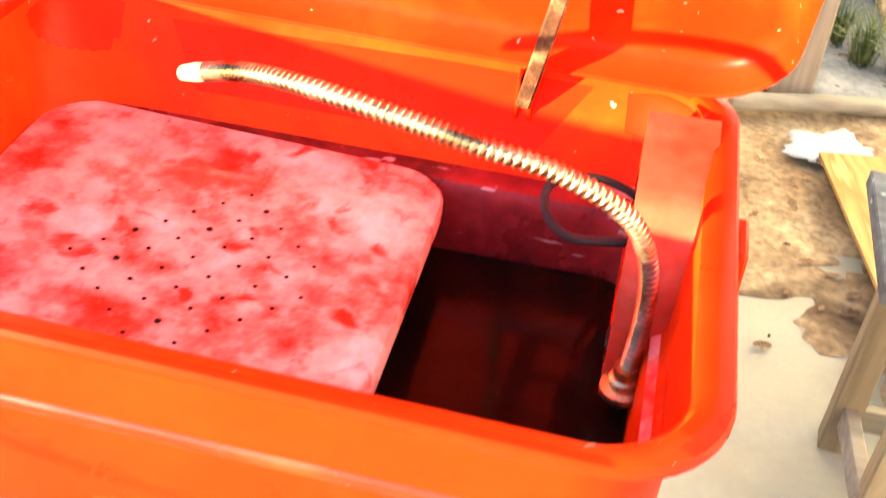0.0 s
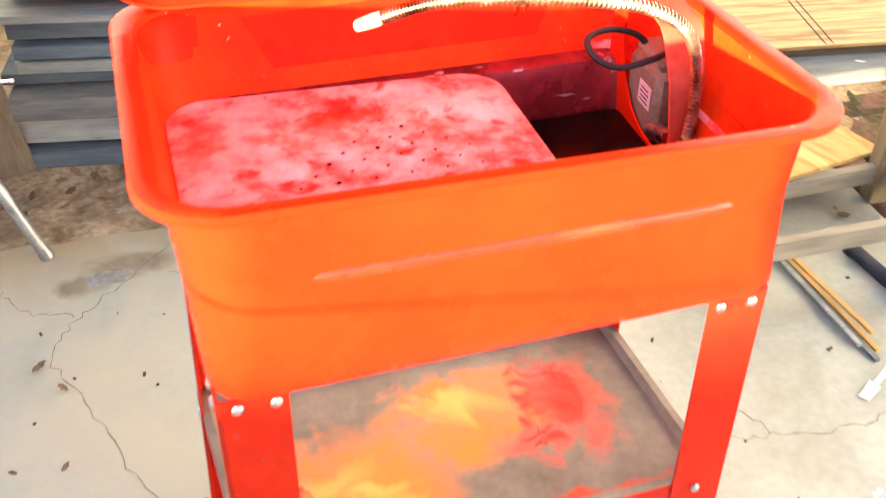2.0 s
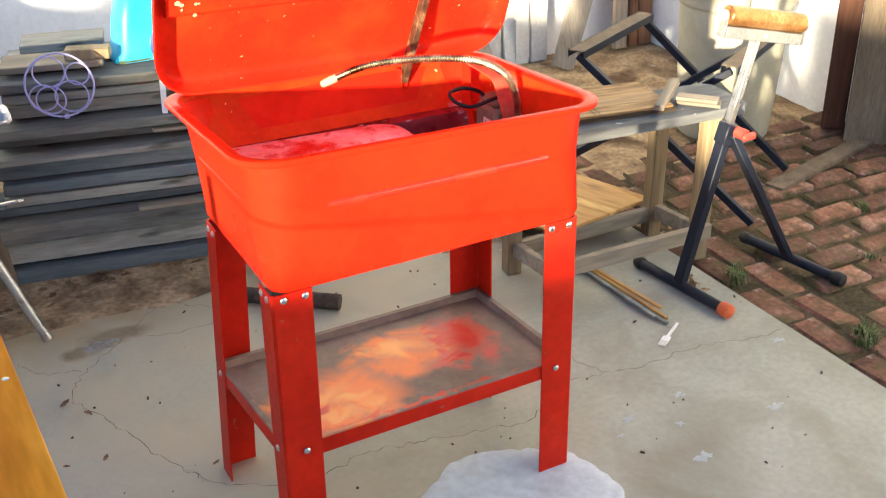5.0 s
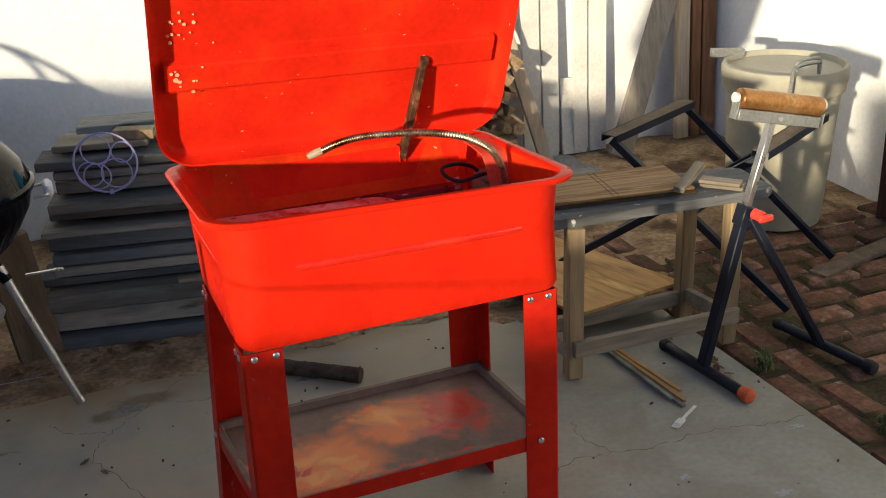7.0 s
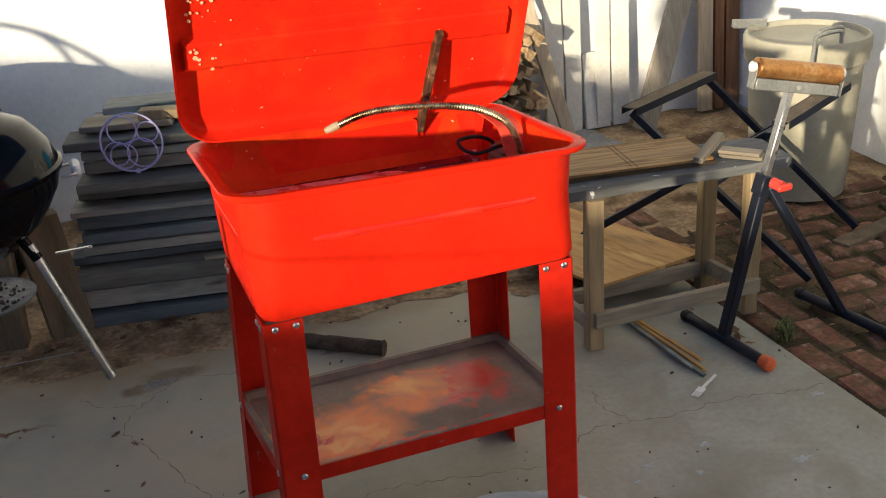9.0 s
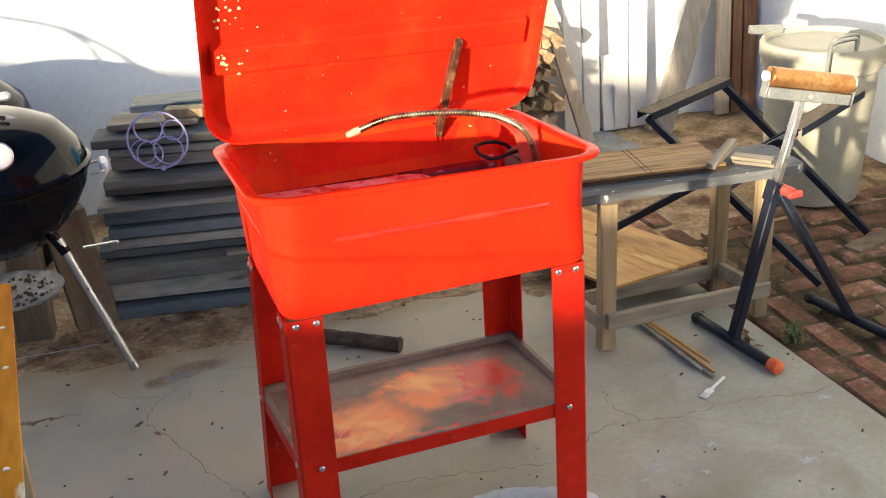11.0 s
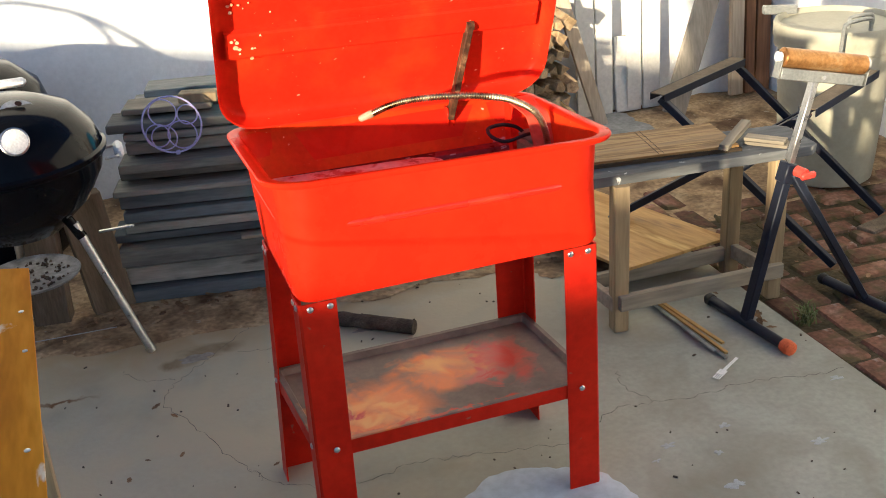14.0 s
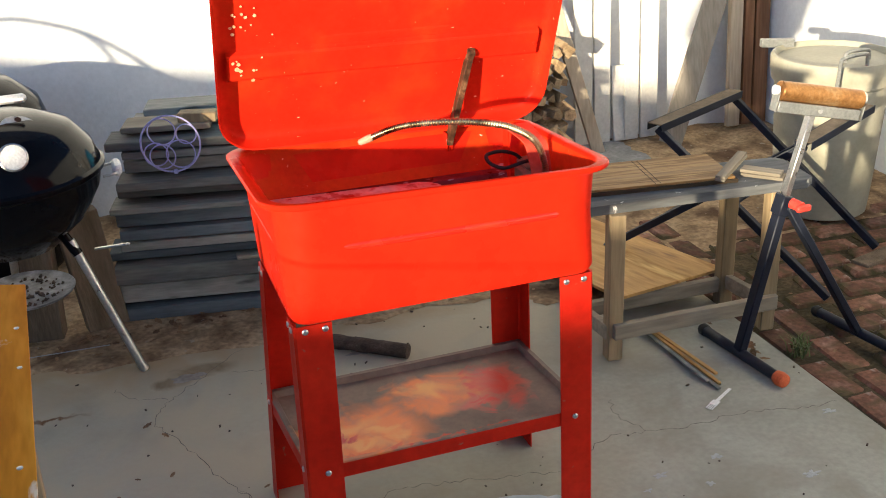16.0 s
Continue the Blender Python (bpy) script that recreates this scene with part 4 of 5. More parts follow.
# ---------------------------------------------------------------- grills
def kettle_grill(at, r, seam, with_legs):
    g = thing("kettle_grill", "black enamel kettle barbecue with pale handles and steel legs", "barbecue", at)
    b = bmesh.new()
    lathe(b, [(0.03, seam - 0.235), (r * 0.45, seam - 0.21), (r * 0.78, seam - 0.13), (r * 0.95, seam - 0.05), (r * 0.99, seam - 0.008), (r * 1.02, seam), (r * 1.02, seam + 0.004), (r * 0.97, seam + 0.004)], 56)
    part("bowl", b, M_BLACK, g)
    b = bmesh.new()
    lathe(b, [(r * 1.03, seam + 0.006), (r * 1.03, seam + 0.014), (r * 0.995, seam + 0.02), (r * 0.93, seam + 0.07), (r * 0.75, seam + 0.125), (r * 0.45, seam + 0.158), (r * 0.15, seam + 0.168), (0.001, seam + 0.169)], 56)
    kl = part("lid", b, M_BLACK, g, "domed gloss black lid")
    b = bmesh.new()
    tube(b, smooth_path([(-0.02, -0.06, seam + 0.16), (-0.02, -0.05, seam + 0.20), (0.03, -0.03, seam + 0.205)], 6), 0.005, 8)
    part("bracket", b, M_STEEL, kl)
    part("handle", boxed((0.03, -0.03, seam + 0.212), (0.15, 0.028, 0.022), 0.008), M_WHITEPLASTIC, kl, "pale lid handle")
    gp = Vector((0.055, -r * 0.80, seam + 0.105))
    rot = pose(0, 0, 0, 62, 0, 6)
    b = bmesh.new()
    lathe(b, [(0.034, 0), (0.034, 0.008), (0.030, 0.011), (0.001, 0.011)], 28, gp, rot)
    gauge = part("thermometer", b, M_WHITEPLASTIC, kl, "round white-faced thermometer")
    b = bmesh.new()
    lathe(b, [(0.037, 0.0), (0.037, 0.011), (0.0335, 0.013), (0.0335, 0.009)], 28, gp, rot)
    part("bezel", b, M_STEEL, gauge)
    vent = bmesh.new()
    lathe(vent, [(0.048, 0), (0.048, 0.004), (0.001, 0.006)], 24, (0.075, -0.09, seam + 0.145), pose(0, 0, 0, 26, 14, 0))
    vt = part("vent", vent, M_ALU, kl, "round aluminium lid vent")
    for a in range(4):
        h = bmesh.new()
        lathe(h, [(0.009, 0), (0.009, 0.0015)], 10, (0.075 + 0.026 * math.cos(a * 1.57), -0.09 + 0.026 * math.sin(a * 1.57), seam + 0.1515 + 0.012 * math.sin(a * 1.57) - 0.006 * math.cos(a * 1.57)), pose(0, 0, 0, 26, 14, 0))
        part("vent_hole", h, M_HOLE, vt)
    sd = bmesh.new()
    tube(sd, smooth_path([(r * 0.98, -0.05, seam - 0.03), (r * 1.12, -0.045, seam - 0.025), (r * 1.12, 0.04, seam - 0.025), (r * 0.98, 0.05, seam - 0.03)], 6), 0.004, 8)
    bail = part("side_handle", sd, M_STEEL, g)
    part("grip", boxed((r * 1.13, -0.005, seam - 0.022), (0.026, 0.085, 0.03), 0.008), M_WHITEPLASTIC, bail, "pale moulded grip")
    for a in with_legs:
        c, s = math.cos(a), math.sin(a)
        p0, p1 = Vector((r * 0.58 * c, r * 0.58 * s, seam - 0.20)), Vector((r * 1.13 * c, r * 1.13 * s, 0.0))
        leg = part("leg", rod(p0, p1, 0.0125), M_ALU, g, "bare aluminium tube leg")
        part("socket", rod(p0 + Vector((-0.1 * c * r, -0.1 * s * r, 0.035)), p0.lerp(p1, 0.1), 0.015), M_BLACK, leg)
        part("foot_cap", rod(p1 + Vector((0, 0, 0.004)), p1.lerp(p0, 0.05), 0.0138), M_ALU, leg)
    b = bmesh.new()
    lathe(b, [(0.001, 0.256), (0.11, 0.259), (0.134, 0.266), (0.138, 0.272), (0.135, 0.273), (0.130, 0.268), (0.10, 0.263), (0.001, 0.262)], 36)
    pan = part("ash_pan", b, M_PAN, g, "shallow aluminium ash pan")
    b = bmesh.new()
    for q in range(90):
        a, rr = rnd.uniform(0, 6.28), 0.11 * math.sqrt(rnd.random())
        s = rnd.uniform(0.003, 0.009)
        box(b, (rr * math.cos(a), rr * math.sin(a), 0.262 + s * 0.4), (s, s * 1.4, s * 0.7), 0, pose(0, 0, 0, rnd.uniform(0, 90), rnd.uniform(0, 90), 0))
    tagged(part("ash", b, M_BARK, pan, "bits of charcoal and ash"), kind="stuff")
    wire = bmesh.new()
    tube(wire, smooth_path([(-0.20, -0.10, 0.11), (0.0, -0.12, 0.115), (0.20, -0.10, 0.10)], 6), 0.0013, 6)
    part("brace", wire, M_STEEL, g)
    b = bmesh.new()
    lathe(b, [(0.02, -0.014), (0.058, -0.012), (0.062, 0), (0.058, 0.012), (0.02, 0.014)], 24, (-0.12, 0.22, 0.062), pose(0, 0, 0, 0, 90, 30))
    part("wheel", b, M_RUBBER, g, "black plastic wheel")
    part("ash_lever", boxed((r * 0.95, -0.03, 0.375), (0.10, 0.012, 0.006), 0.002), M_STEEL, g)
    return g


kettle_grill((-0.580, 1.205, 0), 0.268, 0.622, (radians(-20), radians(100), radians(220)))
b = bmesh.new()
lathe(b, [(0.27, 0.0), (0.285, 0.02), (0.308, 0.33), (0.325, 0.341), (0.325, 0.36), (0.310, 0.375), (0.302, 0.49), (0.269, 0.600), (0.188, 0.668), (0.08, 0.696), (0.001, 0.700)], 48)
smoker = thing("smoker", "tall black barrel smoker with a domed lid", "smoker", (-0.755, 2.149, 0.0))
part("barrel", b, M_BLACK, smoker)
b = bmesh.new()
tube(b, smooth_path([(-0.05, -0.285, 0.575), (-0.05, -0.325, 0.585), (0.05, -0.325, 0.585), (0.05, -0.285, 0.575)], 8), 0.009, 8)
part("handle", b, M_BLACK, smoker)
for h in (0.16, 0.42):
    b = bmesh.new()
    lathe(b, [(0.305, h), (0.313, h + 0.004), (0.313, h + 0.014), (0.305, h + 0.018)], 48)
    part("band", b, M_BLACKSTEEL, smoker)
board("stump", "upright weathered tan timber behind the barbecue", "timber block", (0.13, 0.05, 0.40), pose(-0.40, 1.44, 0.20, 0, -6, 12), M_STAMP)
board("stump", "upright split timber behind the barbecue", "timber block", (0.11, 0.07, 0.32), pose(-0.56, 1.44, 0.16, 0, 2, -10), M_STAMP)


# ---------------------------------------------------------------- bench and what lies on it
bench = thing("work_bench", "low weathered wooden bench with a grey plank top", "bench", (1.255, 0.715, 0), -5.5)


def bl(x, y, z=0.0):
    return bench.matrix_basis.inverted() @ Vector((x, y, z))


bm = bmesh.new()
top_line = [bl(x, y) for x, y in ((0.900, 0.632), (1.580, 0.568), (1.605, 0.585), (1.622, 0.745), (1.600, 0.772), (0.900, 0.885))]
rings(bm, [[Vector((p.x * f, p.y * f, z)) for p in top_line] for f, z in ((0.99, 0.452), (1.0, 0.455), (1.0, 0.477), (0.993, 0.480))], True, (True, True))
part("bench_top", bm, M_BENCHTOP, bench, "grey weathered plank top, paint-spotted")
for x, y in ((0.998, 0.626), (1.502, 0.612), (0.972, 0.806), (1.478, 0.800)):
    p = bl(x, y)
    part("leg", boxed((p.x, p.y, 0.226), (0.045, 0.045, 0.452), 0.003), M_BENCHV, bench)
for a, c, zz in (((0.985, 0.598), (1.518, 0.584), 0.098), ((0.972, 0.806), (1.478, 0.800), 0.072), ((0.985, 0.620), (0.972, 0.806), 0.085), ((1.502, 0.612), (1.478, 0.800), 0.085)):
    part("stretcher", beamed(bl(*a, zz), bl(*c, zz), 0.022, 0.046), M_BENCH, bench)
board("plywood_sheet", "tan plywood sheet sloping from the bench stretcher to the ground", "plywood", (0.40, 0.86, 0.010), pose(1.236, 1.228, 0.058, -5.8, 0, 8.5), M_PLY, bevel=0.001)
bench_z = 0.480
ply = thing("plywood_sheet", "two stacked plywood panels on the bench, one with a finger hole", "plywood", (1.172, 0.772, bench_z), -9)
part("panel", boxed((0, 0, 0.0055), (0.470, 0.215, 0.011), 0.0006), M_PLYEDGE, ply, "dark-edged lower panel")
top_panel = part("panel", boxed((-0.004, 0.002, 0.0150), (0.462, 0.210, 0.0074), 0.0006), M_PLYTOP, ply)
b = bmesh.new()
lathe(b, [(0.009, 0), (0.009, 0.0006)], 18, (-0.205, 0.020, 0.0192))
part("finger_hole", b, M_HOLE, top_panel)
for x in (-0.01, 0.005):
    part("saw_line", boxed((x, 0, 0.0194), (0.0016, 0.20, 0.0006), 0), M_PLYEDGE, top_panel)
for k in range(2):
    board("wood_stick", "short plywood strip lying across the panel's end", "offcut", (0.20, 0.028, 0.008), pose(1.402, 0.690, bench_z + 0.0235 + 0.0085 * k, 0, -4, 38 + k), M_BENCH, bevel=0.001)
board("wood_stick", "short plywood strip on the bench top", "offcut", (0.12, 0.046, 0.010), pose(1.478, 0.640, bench_z + 0.0055, 0, 0, -48), M_BENCH, bevel=0.001)
board("wood_stick", "short plywood strip on the bench top", "offcut", (0.115, 0.042, 0.010), pose(1.474, 0.644, bench_z + 0.0160, 0, 0, -50), M_BENCH, bevel=0.001)

# ---------------------------------------------------------------- roller stand
stand = thing("roller_stand", "dark steel roller stand with orange foot cap and rusty roller", "roller stand", (1.53, 0.46, 0))


def sl(x, y, z):
    return Vector((x - 1.53, y - 0.46, z))


for x0, x1, y0, y1, cap in ((1.312, 1.347, 0.640, 0.312, M_ORANGE), (1.690, 1.741, 0.606, 0.285, M_RUBBER)):
    bar = part("foot_bar", rod(sl(x0, y0, 0.018), sl(x1, y1, 0.018), 0.0155), M_BLACKSTEEL, stand)
    a, e = sl(x0, y0, 0.018), sl(x1, y1, 0.018)
    d = (e - a).normalized()
    b = bmesh.new()
    tube(b, [e - d * 0.012, e + d * 0.004, e + d * 0.020, e + d * 0.026], lambda i: (0.0185, 0.0215, 0.0195, 0.010)[i], 16)
    part("foot_cap", b, cap, bar, "orange rubber cap" if cap is M_ORANGE else "black rubber cap")
    b = bmesh.new()
    tube(b, [a + d * 0.012, a - d * 0.004, a - d * 0.014], lambda i: (0.0175, 0.0185, 0.012)[i], 16)
    part("foot_cap", b, M_RUBBER, bar, "black rubber cap")
part("leg", beamed(sl(1.330, 0.480, 0.02), sl(1.413, 0.450, 0.50), 0.026, 0.034, 0.003, up=(0, 1, 0)), M_BLACKSTEEL, stand)
part("leg", beamed(sl(1.712, 0.448, 0.02), sl(1.415, 0.435, 0.475), 0.022, 0.032, 0.003, up=(0, 1, 0)), M_BLACKSTEEL, stand)
part("post", beamed(sl(1.402, 0.451, 0.45), sl(1.475, 0.449, 0.735), 0.018, 0.024, 0.002, up=(0, 1, 0)), M_STEEL, stand, "bright steel inner post")
part("collar", beamed(sl(1.400, 0.450, 0.445), sl(1.414, 0.449, 0.50), 0.034, 0.042, 0.003, up=(0, 1, 0)), M_BLACKSTEEL, stand)
knob = part("knob", rod(sl(1.418, 0.424, 0.484), sl(1.428, 0.395, 0.480), 0.015, 12), M_KNOB, stand, "red plastic locking knob")
part("grip", boxed(sl(1.430, 0.388, 0.479), (0.046, 0.014, 0.020), 0.005), M_KNOB, knob)
ra, rb = sl(1.372, 0.458, 0.793), sl(1.618, 0.440, 0.740)
rdir = (rb - ra).normalized()
b = bmesh.new()
tube(b, [ra, ra + rdir * 0.003, rb - rdir * 0.003, rb], lambda i: (0.022, 0.0255, 0.0255, 0.022)[i], 28)
roll = part("roller", b, M_ROLLER, stand, "rust-brown steel roller")
part("end_cap", rod(rb, rb + rdir * 0.006, 0.022, 20), M_STEEL, roll)
part("axle", rod(ra - rdir * 0.012, rb + rdir * 0.014, 0.006, 10), M_STEEL, roll)
part("end_button", rod(ra - rdir * 0.014, ra - rdir * 0.004, 0.013, 14), M_WHITEPLASTIC, roll)
dn = Vector((rdir.z, 0, -rdir.x)).normalized()
part("bracket", beamed(ra + dn * 0.040, rb + dn * 0.040, 0.030, 0.034, 0.002, up=(0, 1, 0)), M_GALV, stand, "grey bent steel cradle")
part("bolt", rod((ra + rb) / 2 + dn * 0.040 + Vector((0, -0.014, 0)), (ra + rb) / 2 + dn * 0.040 + Vector((0, -0.020, 0)), 0.006, 10), M_BOLT, stand)
part("bracket_ear", beamed(ra - rdir * 0.004, ra - rdir * 0.004 + dn * 0.055, 0.028, 0.003, 0.0005, up=(1, 0, 0)), M_GALV, stand)
part("bracket_ear", beamed(rb + rdir * 0.009, rb + rdir * 0.009 + dn * 0.055, 0.028, 0.003, 0.0005, up=(1, 0, 0)), M_GALV, stand)

# ---------------------------------------------------------------- folding sawhorse
horse = thing("folding_sawhorse", "folding black steel trestle with pale wooden top rails", "sawhorse", (1.75, 1.08, 0))


def hl(x, y, z):
    return Vector((x - 1.75, y - 1.08, z))


for (tx, ty), (gx, gy) in (((1.430, 1.160), (1.785, 0.677)), ((1.855, 1.375), (2.185, 0.938)), ((1.740, 0.800), (1.250, 1.285)), ((2.135, 1.020), (1.680, 1.500))):
    part("leg", beamed(hl(tx, ty, 0.487), hl(gx, gy, 0.012), 0.024, 0.024, 0.002), M_BLACKSTEEL, horse)
for a, c in (((1.412, 1.150), (1.870, 1.382)), ((1.722, 0.790), (2.150, 1.028))):
    rail = part("top_rail", beamed(hl(*a, 0.506), hl(*c, 0.506), 0.052, 0.004, 0.001), M_STAMP, horse, "worn pale top of the rail")
    side = (Vector((*c, 0)) - Vector((*a, 0))).cross(Vector((0, 0, 1))).normalized() * 0.027
    for k in (-1, 1):
        part("rail_lip", beamed(hl(*a, 0.496) + side * k, hl(*c, 0.496) + side * k, 0.003, 0.026, 0.0008), M_BLACKSTEEL, rail, "black folded steel lip")
part("cross_rod", rod(hl(1.59, 0.955, 0.26), hl(1.99, 1.19, 0.26), 0.009), M_BLACKSTEEL, horse)

# ---------------------------------------------------------------- bin
can = thing("trash_can", "tall beige plastic rubbish bin with a fitted lid", "bin", (2.275, 1.375, 0))
b = bmesh.new()
lathe(b, [(0.165, 0.0), (0.172, 0.006), (0.180, 0.10), (0.194, 0.36), (0.202, 0.495), (0.208, 0.50), (0.208, 0.515)], 48)
body = part("body", b, M_CAN, can)
b = bmesh.new()
lathe(b, [(0.214, 0.505), (0.217, 0.508), (0.218, 0.535), (0.222, 0.540), (0.223, 0.585), (0.218, 0.595), (0.208, 0.597), (0.203, 0.590), (0.198, 0.578), (0.12, 0.584), (0.001, 0.588)], 48)
part("lid", b, M_CAN, can, "beige lid with a raised rim")
b = bmesh.new()
tube(b, smooth_path([(-0.06, -0.222, 0.52), (-0.06, -0.230, 0.615), (-0.045, -0.228, 0.636), (0.045, -0.222, 0.640), (0.06, -0.218, 0.62), (0.06, -0.216, 0.52)], 6), 0.007, 8)
part("handle", b, M_GALV, can, "grey wire bail handle", Matrix.Translation((-0.085, 0.012, 0)))
b = bmesh.new()
tube(b, smooth_path([(-0.05, 0.0, 0.585), (-0.05, 0.0, 0.610), (-0.035, 0.0, 0.622), (0.035, 0.0, 0.622), (0.05, 0.0, 0.610), (0.05, 0.0, 0.585)], 6), 0.007, 8)
part("handle", b, M_GALV, can, "grey wire bail handle", Matrix.Translation((0.02, -0.10, 0)))

# ---------------------------------------------------------------- boards against the wall
def lean(name, label, x0, z0, x1, z1, w, t, material, out=0.12, out_top=0.02, group="boards against the wall", flat=True):
    a, e = on_wall(x0 - 0.045, out, z0), on_wall(x1 - 0.045, out_top, z1)
    n = Vector((0, 1, 0))
    return solo(name, beamed(a, e, w, t, 0.002, up=n), material, label, "board", group)


lean("leaning_board", "pale grey-tan board leaning against the white wall", 2.195, 0.0, 2.705, 1.15, 0.118, 0.02, M_GREYTAN, 0.24)
lean("leaning_board", "narrow tan board leaning against the firewood", 1.845, 0.0, 1.54, 1.15, 0.06, 0.02, M_TANV, 0.22, 0.05)
for x, w, top in ((1.83, 0.085, 1.3), (1.925, 0.08, 1.2), (2.02, 0.07, 0.34), (2.075, 0.07, 1.35), (2.165, 0.085, 1.3)):
    lean("white_picket", "cream-painted board standing against the wall", x, 0.0, x + 0.01, top, w, 0.018, M_WHITEWOOD, 0.09, 0.03)
for x, w, m_, t in ((2.60, 0.065, M_TANV, 1.4), (2.668, 0.05, M_BROWN, 1.45), (2.74, 0.075, M_BROWN, 1.4)):
    lean("upright_board", "brown stained board standing against the wall", x, 0.0, x + 0.008, t, w, 0.03, m_, 0.12, 0.03)
for x, y, w, m_, name in ((2.640, 1.16, 0.085, M_DARKBROWN, "dark red-brown board standing in the corner of the yard"), (2.650, 0.985, 0.19, M_STAMP, "wide weathered board standing by the side wall")):
    solo("upright_board", beamed((x, y, 0.0), (x + 0.015, y + 0.03, 1.3), w, 0.022, 0.002, up=(0.72, 0.69, 0)), m_, name, "board", "boards against the wall")
solo("timber_post", boxed((0.915, 1.900, 0.42), (0.10, 0.09, 0.84), 0.004), M_TANV, "pale square timber post standing on the paving", "post")
b = bmesh.new()
tube(b, smooth_path([(0.78, 1.770, 0.022), (1.0, 1.815, 0.026), (1.25, 1.86, 0.024), (1.50, 1.90, 0.022)], 10), lambda i: 0.022 + 0.002 * noise.noise(Vector((i * 0.5, 2, 0))), 12)
solo("pole", b, M_BENCH, "grey weathered pole lying along the dirt strip", "pole")
rail_ob = solo("metal_rail", beamed((2.115, 1.60, 0.605), (2.235, 1.565, 0.600), 0.03, 0.030, 0.002), M_GALV, "short galvanised rail poking out beside the bin", "rail")

# firewood
for i in range(95):
    col, row = i % 10, i // 10
    x = 1.175 + 0.046 * col + 0.02 * (row % 2) + rnd.uniform(-0.01, 0.01)
    zc = 0.035 + 0.066 * row + rnd.uniform(-0.006, 0.006)
    if x > 1.625 or row > 7:
        continue
    r = rnd.uniform(0.022, 0.036)
    b = bmesh.new()
    n = rnd.choice((3, 4, 5, 6))
    loops = []
    angs = sorted(rnd.uniform(-0.25, 0.25) + 2 * math.pi * q / n for q in range(n))
    for yy, f in ((0.0, 0.9), (0.006, 1.0), (0.24, 1.0)):
        loops.append([Vector((r * f * math.cos(a), yy, r * f * math.sin(a))) for a in angs])
    rings(b, loops, True, (True, True))
    solo("firewood_log", b, M_CUT, "split firewood piece stacked end-on", "firewood", "stacked firewood",
         m=Matrix.Translation(on_wall(x, 0.30 + rnd.uniform(-0.03, 0.03), zc)) @ pose(0, 0, 0, rnd.uniform(-4, 4), rnd.uniform(0, 90), rnd.uniform(-14, 14)), smooth=False)

# ---------------------------------------------------------------- worktop close to the camera's line
table = thing("plywood_table", "narrow tan plywood worktop on wooden legs", "table", (-0.488, -0.560, 0))
part("worktop", boxed((0.0, 0.0, 0.838), (0.075, 0.94, 0.0030), 0.001, pose(0, 0, 0, 0, 10.8, 1.8)), M_TABLE, table)
for y in (-0.42, 0.42):
    part("leg", boxed((-0.012 - 0.03 * y, y, 0.415), (0.022, 0.022, 0.830), 0.003), M_BENCHV, table)
for x, y in ((0.018, 0.17), (0.022, -0.09), (0.012, 0.30)):
    b = bmesh.new()
    lathe(b, [(0.004, 0), (0.004, 0.001), (0.002, 0.0015)], 10, (x, y, 0.8397 - 0.19 * (x + 0.031 * y)))
    part("screw", b, M_STEEL, table)

# ---------------------------------------------------------------- unseen bent hoops beside the barbecue, added for the arc shadows they cast on the wall
hoops = thing("shadow_hoop", "unseen bent dark steel hoop added to cast arc shadows on the wall", "plant support", (-1.395, 1.66, -0.035))
b = bmesh.new()
tube(b, smooth_path([(-0.75, 0, 0.0), (-0.74, 0, 0.6), (-0.56, 0, 0.90), (-0.36, 0, 1.022), (-0.17, 0, 1.036), (-0.05, 0, 1.011), (0.10, 0, 0.956), (0.216, 0, 0.880), (0.334, 0, 0.771), (0.40, 0, 0.55), (0.41, 0, 0.0)], 8), 0.010, 8)
part("outer_hoop", b, M_BLACKSTEEL, hoops)
b = bmesh.new()
tube(b, smooth_path([(0.06, 0, 0.974), (0.112, 0, 0.938), (0.160, 0, 0.887), (0.192, 0, 0.832), (0.212, 0, 0.770), (0.225, 0, 0.6), (0.225, 0, 0.0)], 8), 0.009, 8)
part("inner_hoop", b, M_BLACKSTEEL, hoops)

# ---------------------------------------------------------------- loose things on the ground
b = bmesh.new()
path = smooth_path([(0.20, 1.055, 0.022), (0.262, 0.999, 0.025), (0.36, 0.925, 0.024), (0.447, 0.858, 0.022)], 8)
tube(b, path, lambda i: 0.022 + 0.004 * noise.noise(Vector((i * 0.4, 0, 0))) , 14)
solo("log", b, [M_BARK], "charred dark log lying on the slab behind the shelf", "log")
for k, (dx, tw) in enumerate(((0.0, 0.0), (0.010, 0.008), (-0.008, -0.008), (0.014, 0.020))):
    solo("wood_strip", beamed((1.156 + dx, 0.76, 0.006 + 0.003 * k), (1.178 + dx * 0.6 + tw, 0.345 + 0.02 * k, 0.006 + 0.003 * k), 0.011, 0.007, 0.001), M_PLY if k % 2 else M_GREYWOOD,
         "thin split wood strip in a loose bundle", "wood strip", "strips on the slab")
fork = thing("plastic_fork", "white disposable plastic fork lying on the slab", "fork", (1.150, 0.302, 0.0), 31)
part("handle", boxed((0.026, 0, 0.005), (0.08, 0.009, 0.003), 0.001), M_WHITEPLASTIC, fork)
part("head", boxed((-0.025, 0, 0.005), (0.026, 0.022, 0.003), 0.001), M_WHITEPLASTIC, fork)
for q in range(4):
    part("tine", boxed((-0.048, -0.0083 + 0.0055 * q, 0.004), (0.024, 0.003, 0.0022), 0.0005), M_WHITEPLASTIC, fork)

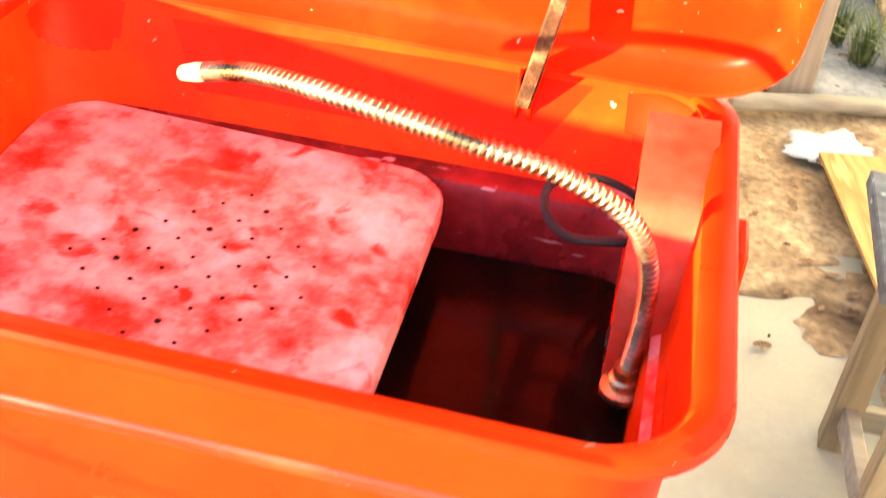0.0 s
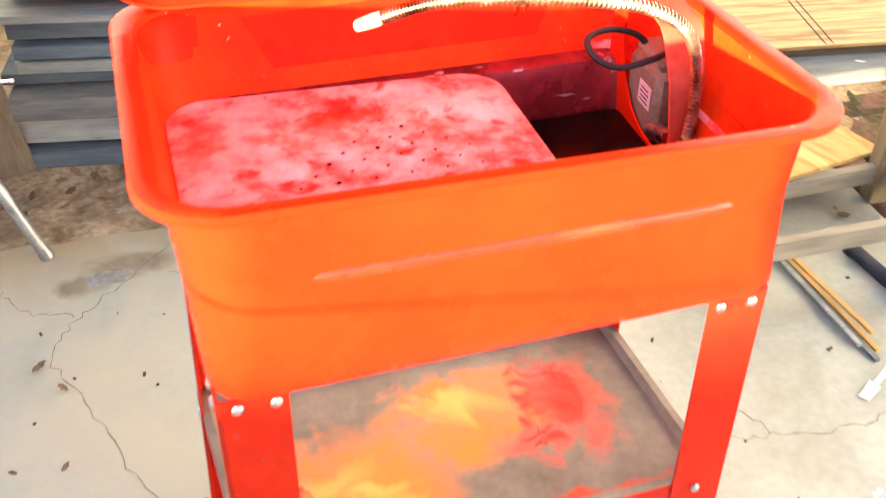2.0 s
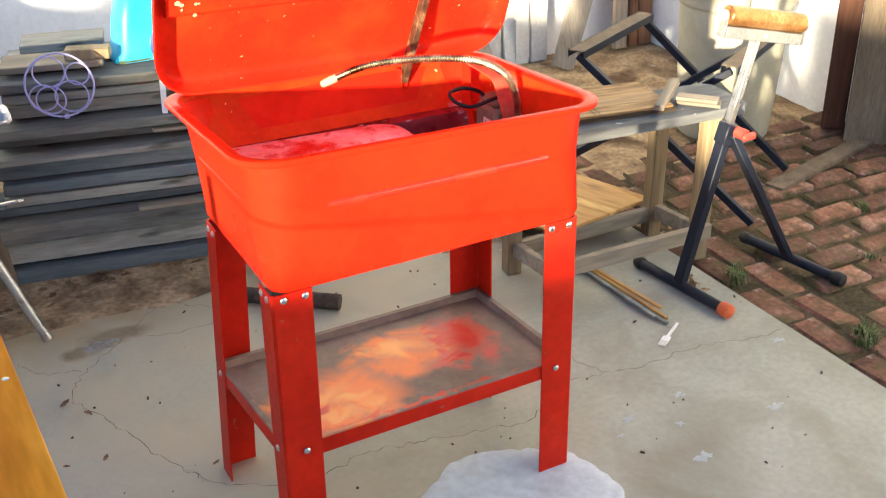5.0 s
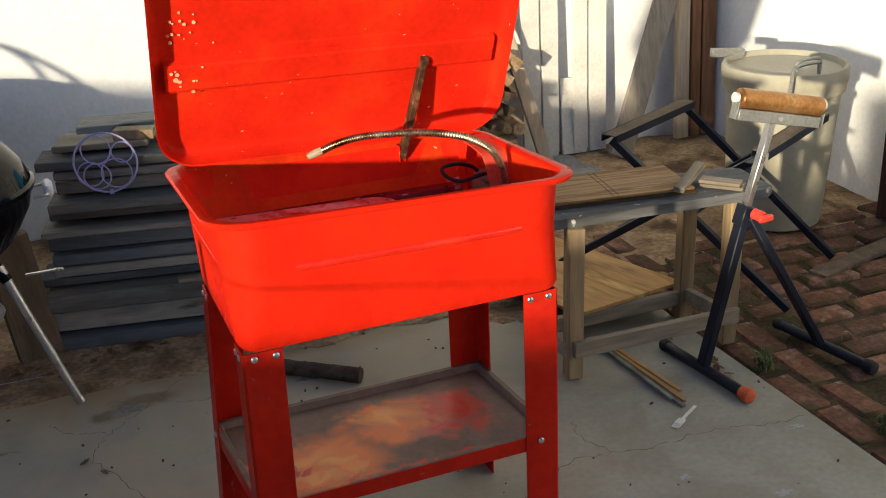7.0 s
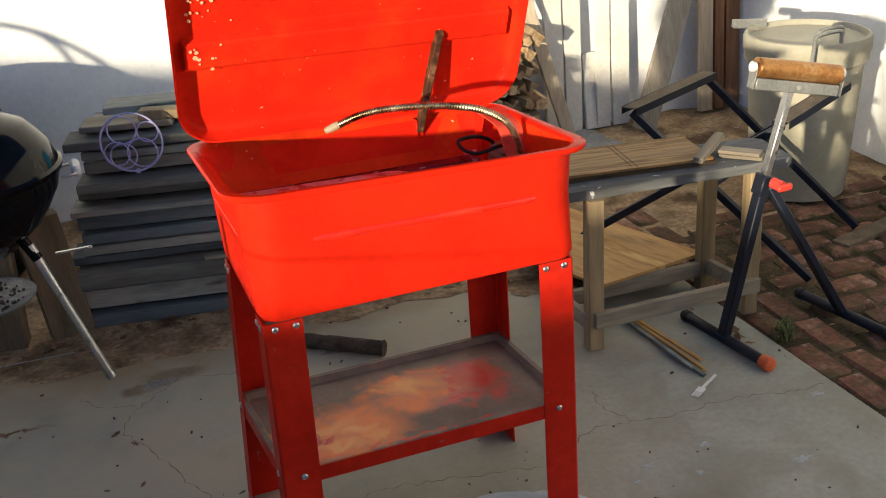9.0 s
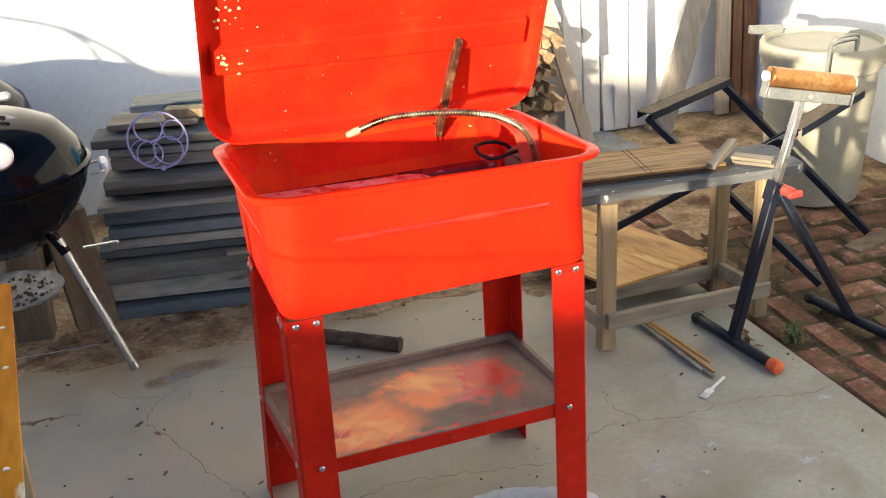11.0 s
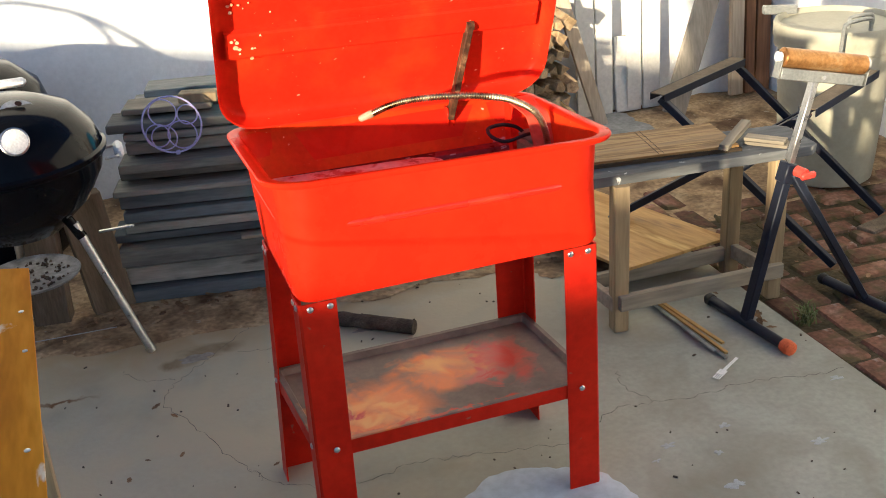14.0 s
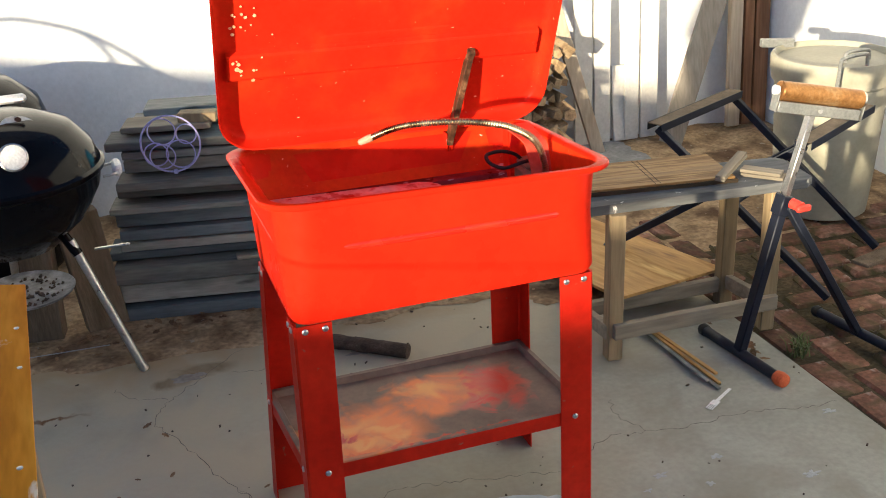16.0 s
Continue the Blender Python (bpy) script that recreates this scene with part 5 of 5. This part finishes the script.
leaf_meshes = []
for q in range(4):
    b = bmesh.new()
    pts = []
    for i in range(14):
        a = 2 * math.pi * i / 14
        r = 0.5 * (1 - 0.35 * abs(math.sin(a)) * (1 if i % 2 else 0.35))
        pts.append(Vector((r * math.cos(a) * 1.2, r * math.sin(a) * 0.75, 0.12 * noise.noise(Vector((math.cos(a) * 2, math.sin(a) * 2, q))) + 0.10)))
    vs = [b.verts.new(p) for p in pts]
    c = b.verts.new((0, 0, 0.02))
    for i in range(14):
        b.faces.new((vs[i], vs[(i + 1) % 14], c))
    leaf_meshes.append(mesh_of("leaf", b, M_LEAF))
spots = [(-0.15, 1.34, 0.45, 0.06, 46), (0.15, 1.38, 0.30, 0.04, 20), (-0.35, 1.28, 0.15, 0.08, 12), (1.25, 1.08, 0.25, 0.20, 44), (1.0, 1.55, 0.25, 0.15, 40), (1.1, 2.2, 0.4, 0.2, 20), (1.5, 0.9, 0.2, 0.2, 18), (1.40, 0.48, 0.05, 0.05, 7),
         (-0.2, 0.62, 0.35, 0.30, 6), (1.9, 0.6, 0.5, 0.5, 16), (0.72, 1.2, 0.2, 0.08, 14)]
leaf_heap = []
for cx, cy, rx, ry, n in spots:
    for _ in range(n):
        s = rnd.uniform(0.014, 0.036)
        ob = new("dry_leaf", rnd.choice(leaf_meshes))
        ob.matrix_basis = pose(cx + rnd.gauss(0, 0.6) * rx, cy + rnd.gauss(0, 0.6) * ry, 0.007, rnd.uniform(-14, 14), rnd.uniform(-14, 14), rnd.uniform(0, 360)) @ Matrix.Diagonal((s, s, s, 1))
        tagged(ob, "curled dry brown leaf on the ground", "leaf", "dry leaves")
b = bmesh.new()
for _ in range(110):
    x, y = rnd.uniform(-0.6, 1.44), rnd.uniform(-0.4, 1.25)
    s = rnd.uniform(0.0015, 0.005)
    box(b, (x, y, s * 0.3), (s, s * rnd.uniform(1, 2.5), s * 0.6), 0, pose(0, 0, 0, 0, 0, rnd.uniform(0, 180)))
solo("grit", b, M_BARK, "scattered dark grit and crumbs on the slab", "grit", kind="stuff")


def weed(x, y, n, h):
    b = bmesh.new()
    for _ in range(n):
        a, l = rnd.uniform(0, 6.28), h * rnd.uniform(0.5, 1.1)
        out = rnd.uniform(0.2, 0.9) * l
        w = rnd.uniform(0.0015, 0.003)
        d, s = Vector((math.cos(a), math.sin(a), 0)), Vector((-math.sin(a), math.cos(a), 0))
        o = Vector((rnd.gauss(0, 0.012), rnd.gauss(0, 0.012), 0))
        p = [o, o + d * out * 0.35 + Vector((0, 0, l * 0.6)), o + d * out + Vector((0, 0, l * 0.8))]
        rings(b, [[p[0] - s * w, p[1] - s * w * 0.8, p[2] - s * w * 0.1], [p[0] + s * w, p[1] + s * w * 0.8, p[2] + s * w * 0.1]], closed=False)
    solo("weed_tuft", b, M_GRASS, "small green weed in the paving joint", "weed", "weeds", m=Matrix.Translation((x, y, -0.005)))


for x, y, n, h in ((1.50, 0.43, 46, 0.055), (1.53, 0.47, 30, 0.045), (1.575, 0.02, 60, 0.06), (1.60, 0.06, 40, 0.05), (1.09, 2.06, 110, 0.17), (1.17, 2.03, 90, 0.14), (1.03, 2.16, 80, 0.18), (1.24, 2.10, 60, 0.12), (1.95, 0.35, 25, 0.03), (2.2, 0.6, 25, 0.03)):
    weed(x, y, n, h)

# ---------------------------------------------------------------- brick paving, last
paving = solo("brick_paving", slab_outline(1.464, 4.25, -3.0, 1.35, -0.09, -0.016), M_MOSS, "old red brick paving with mossy joints", "paving", kind="structure")
brick_meshes = []
for q in range(5):
    b = boxed((0, 0, 0), (0.192 - 0.003 * q, 0.090 + 0.002 * (q % 2), 0.05), 0.009)
    for v in b.verts:
        v.co += Vector((noise.noise(v.co * 30 + Vector((q, 0, 0))), noise.noise(v.co * 30 + Vector((0, q, 5))), 0.5 * noise.noise(v.co * 40 + Vector((3, q, 5))))) * 0.007
    brick_meshes.append(mesh_of("brick", b, M_BRICK))


def lay(x, y, turn):
    ob = new("brick", rnd.choice(brick_meshes))
    ob.parent = paving
    ob.matrix_basis = pose(x + rnd.uniform(-0.007, 0.007), y + rnd.uniform(-0.006, 0.006), -0.030 + rnd.uniform(-0.008, 0.006), rnd.uniform(-2, 2), rnd.uniform(-1.6, 1.6), turn + rnd.uniform(-3, 3))


for col in range(2):
    for row in range(11):
        lay(1.517 + 0.104 * col, -0.72 + 0.206 * row + (0.10 if col else 0), 90)
for row in range(20):
    for col in range(7):
        x, y = 1.778 + 0.210 * col + (0.105 if row % 2 else 0), -0.76 + 0.107 * row
        if x < 3.05 and y < 1.28:
            lay(x, y, -1.5)
board("wood_chip", "short pale split of wood on the brick paving", "offcut", (0.14, 0.035, 0.012), pose(1.92, 0.16, -0.002, 0, 0, 22), M_PLY)
board("flat_board", "old grey board lying flat on the brick paving", "board", (0.62, 0.07, 0.018), pose(2.35, 0.93, 0.004, 0, 0, 14), M_STAMP)
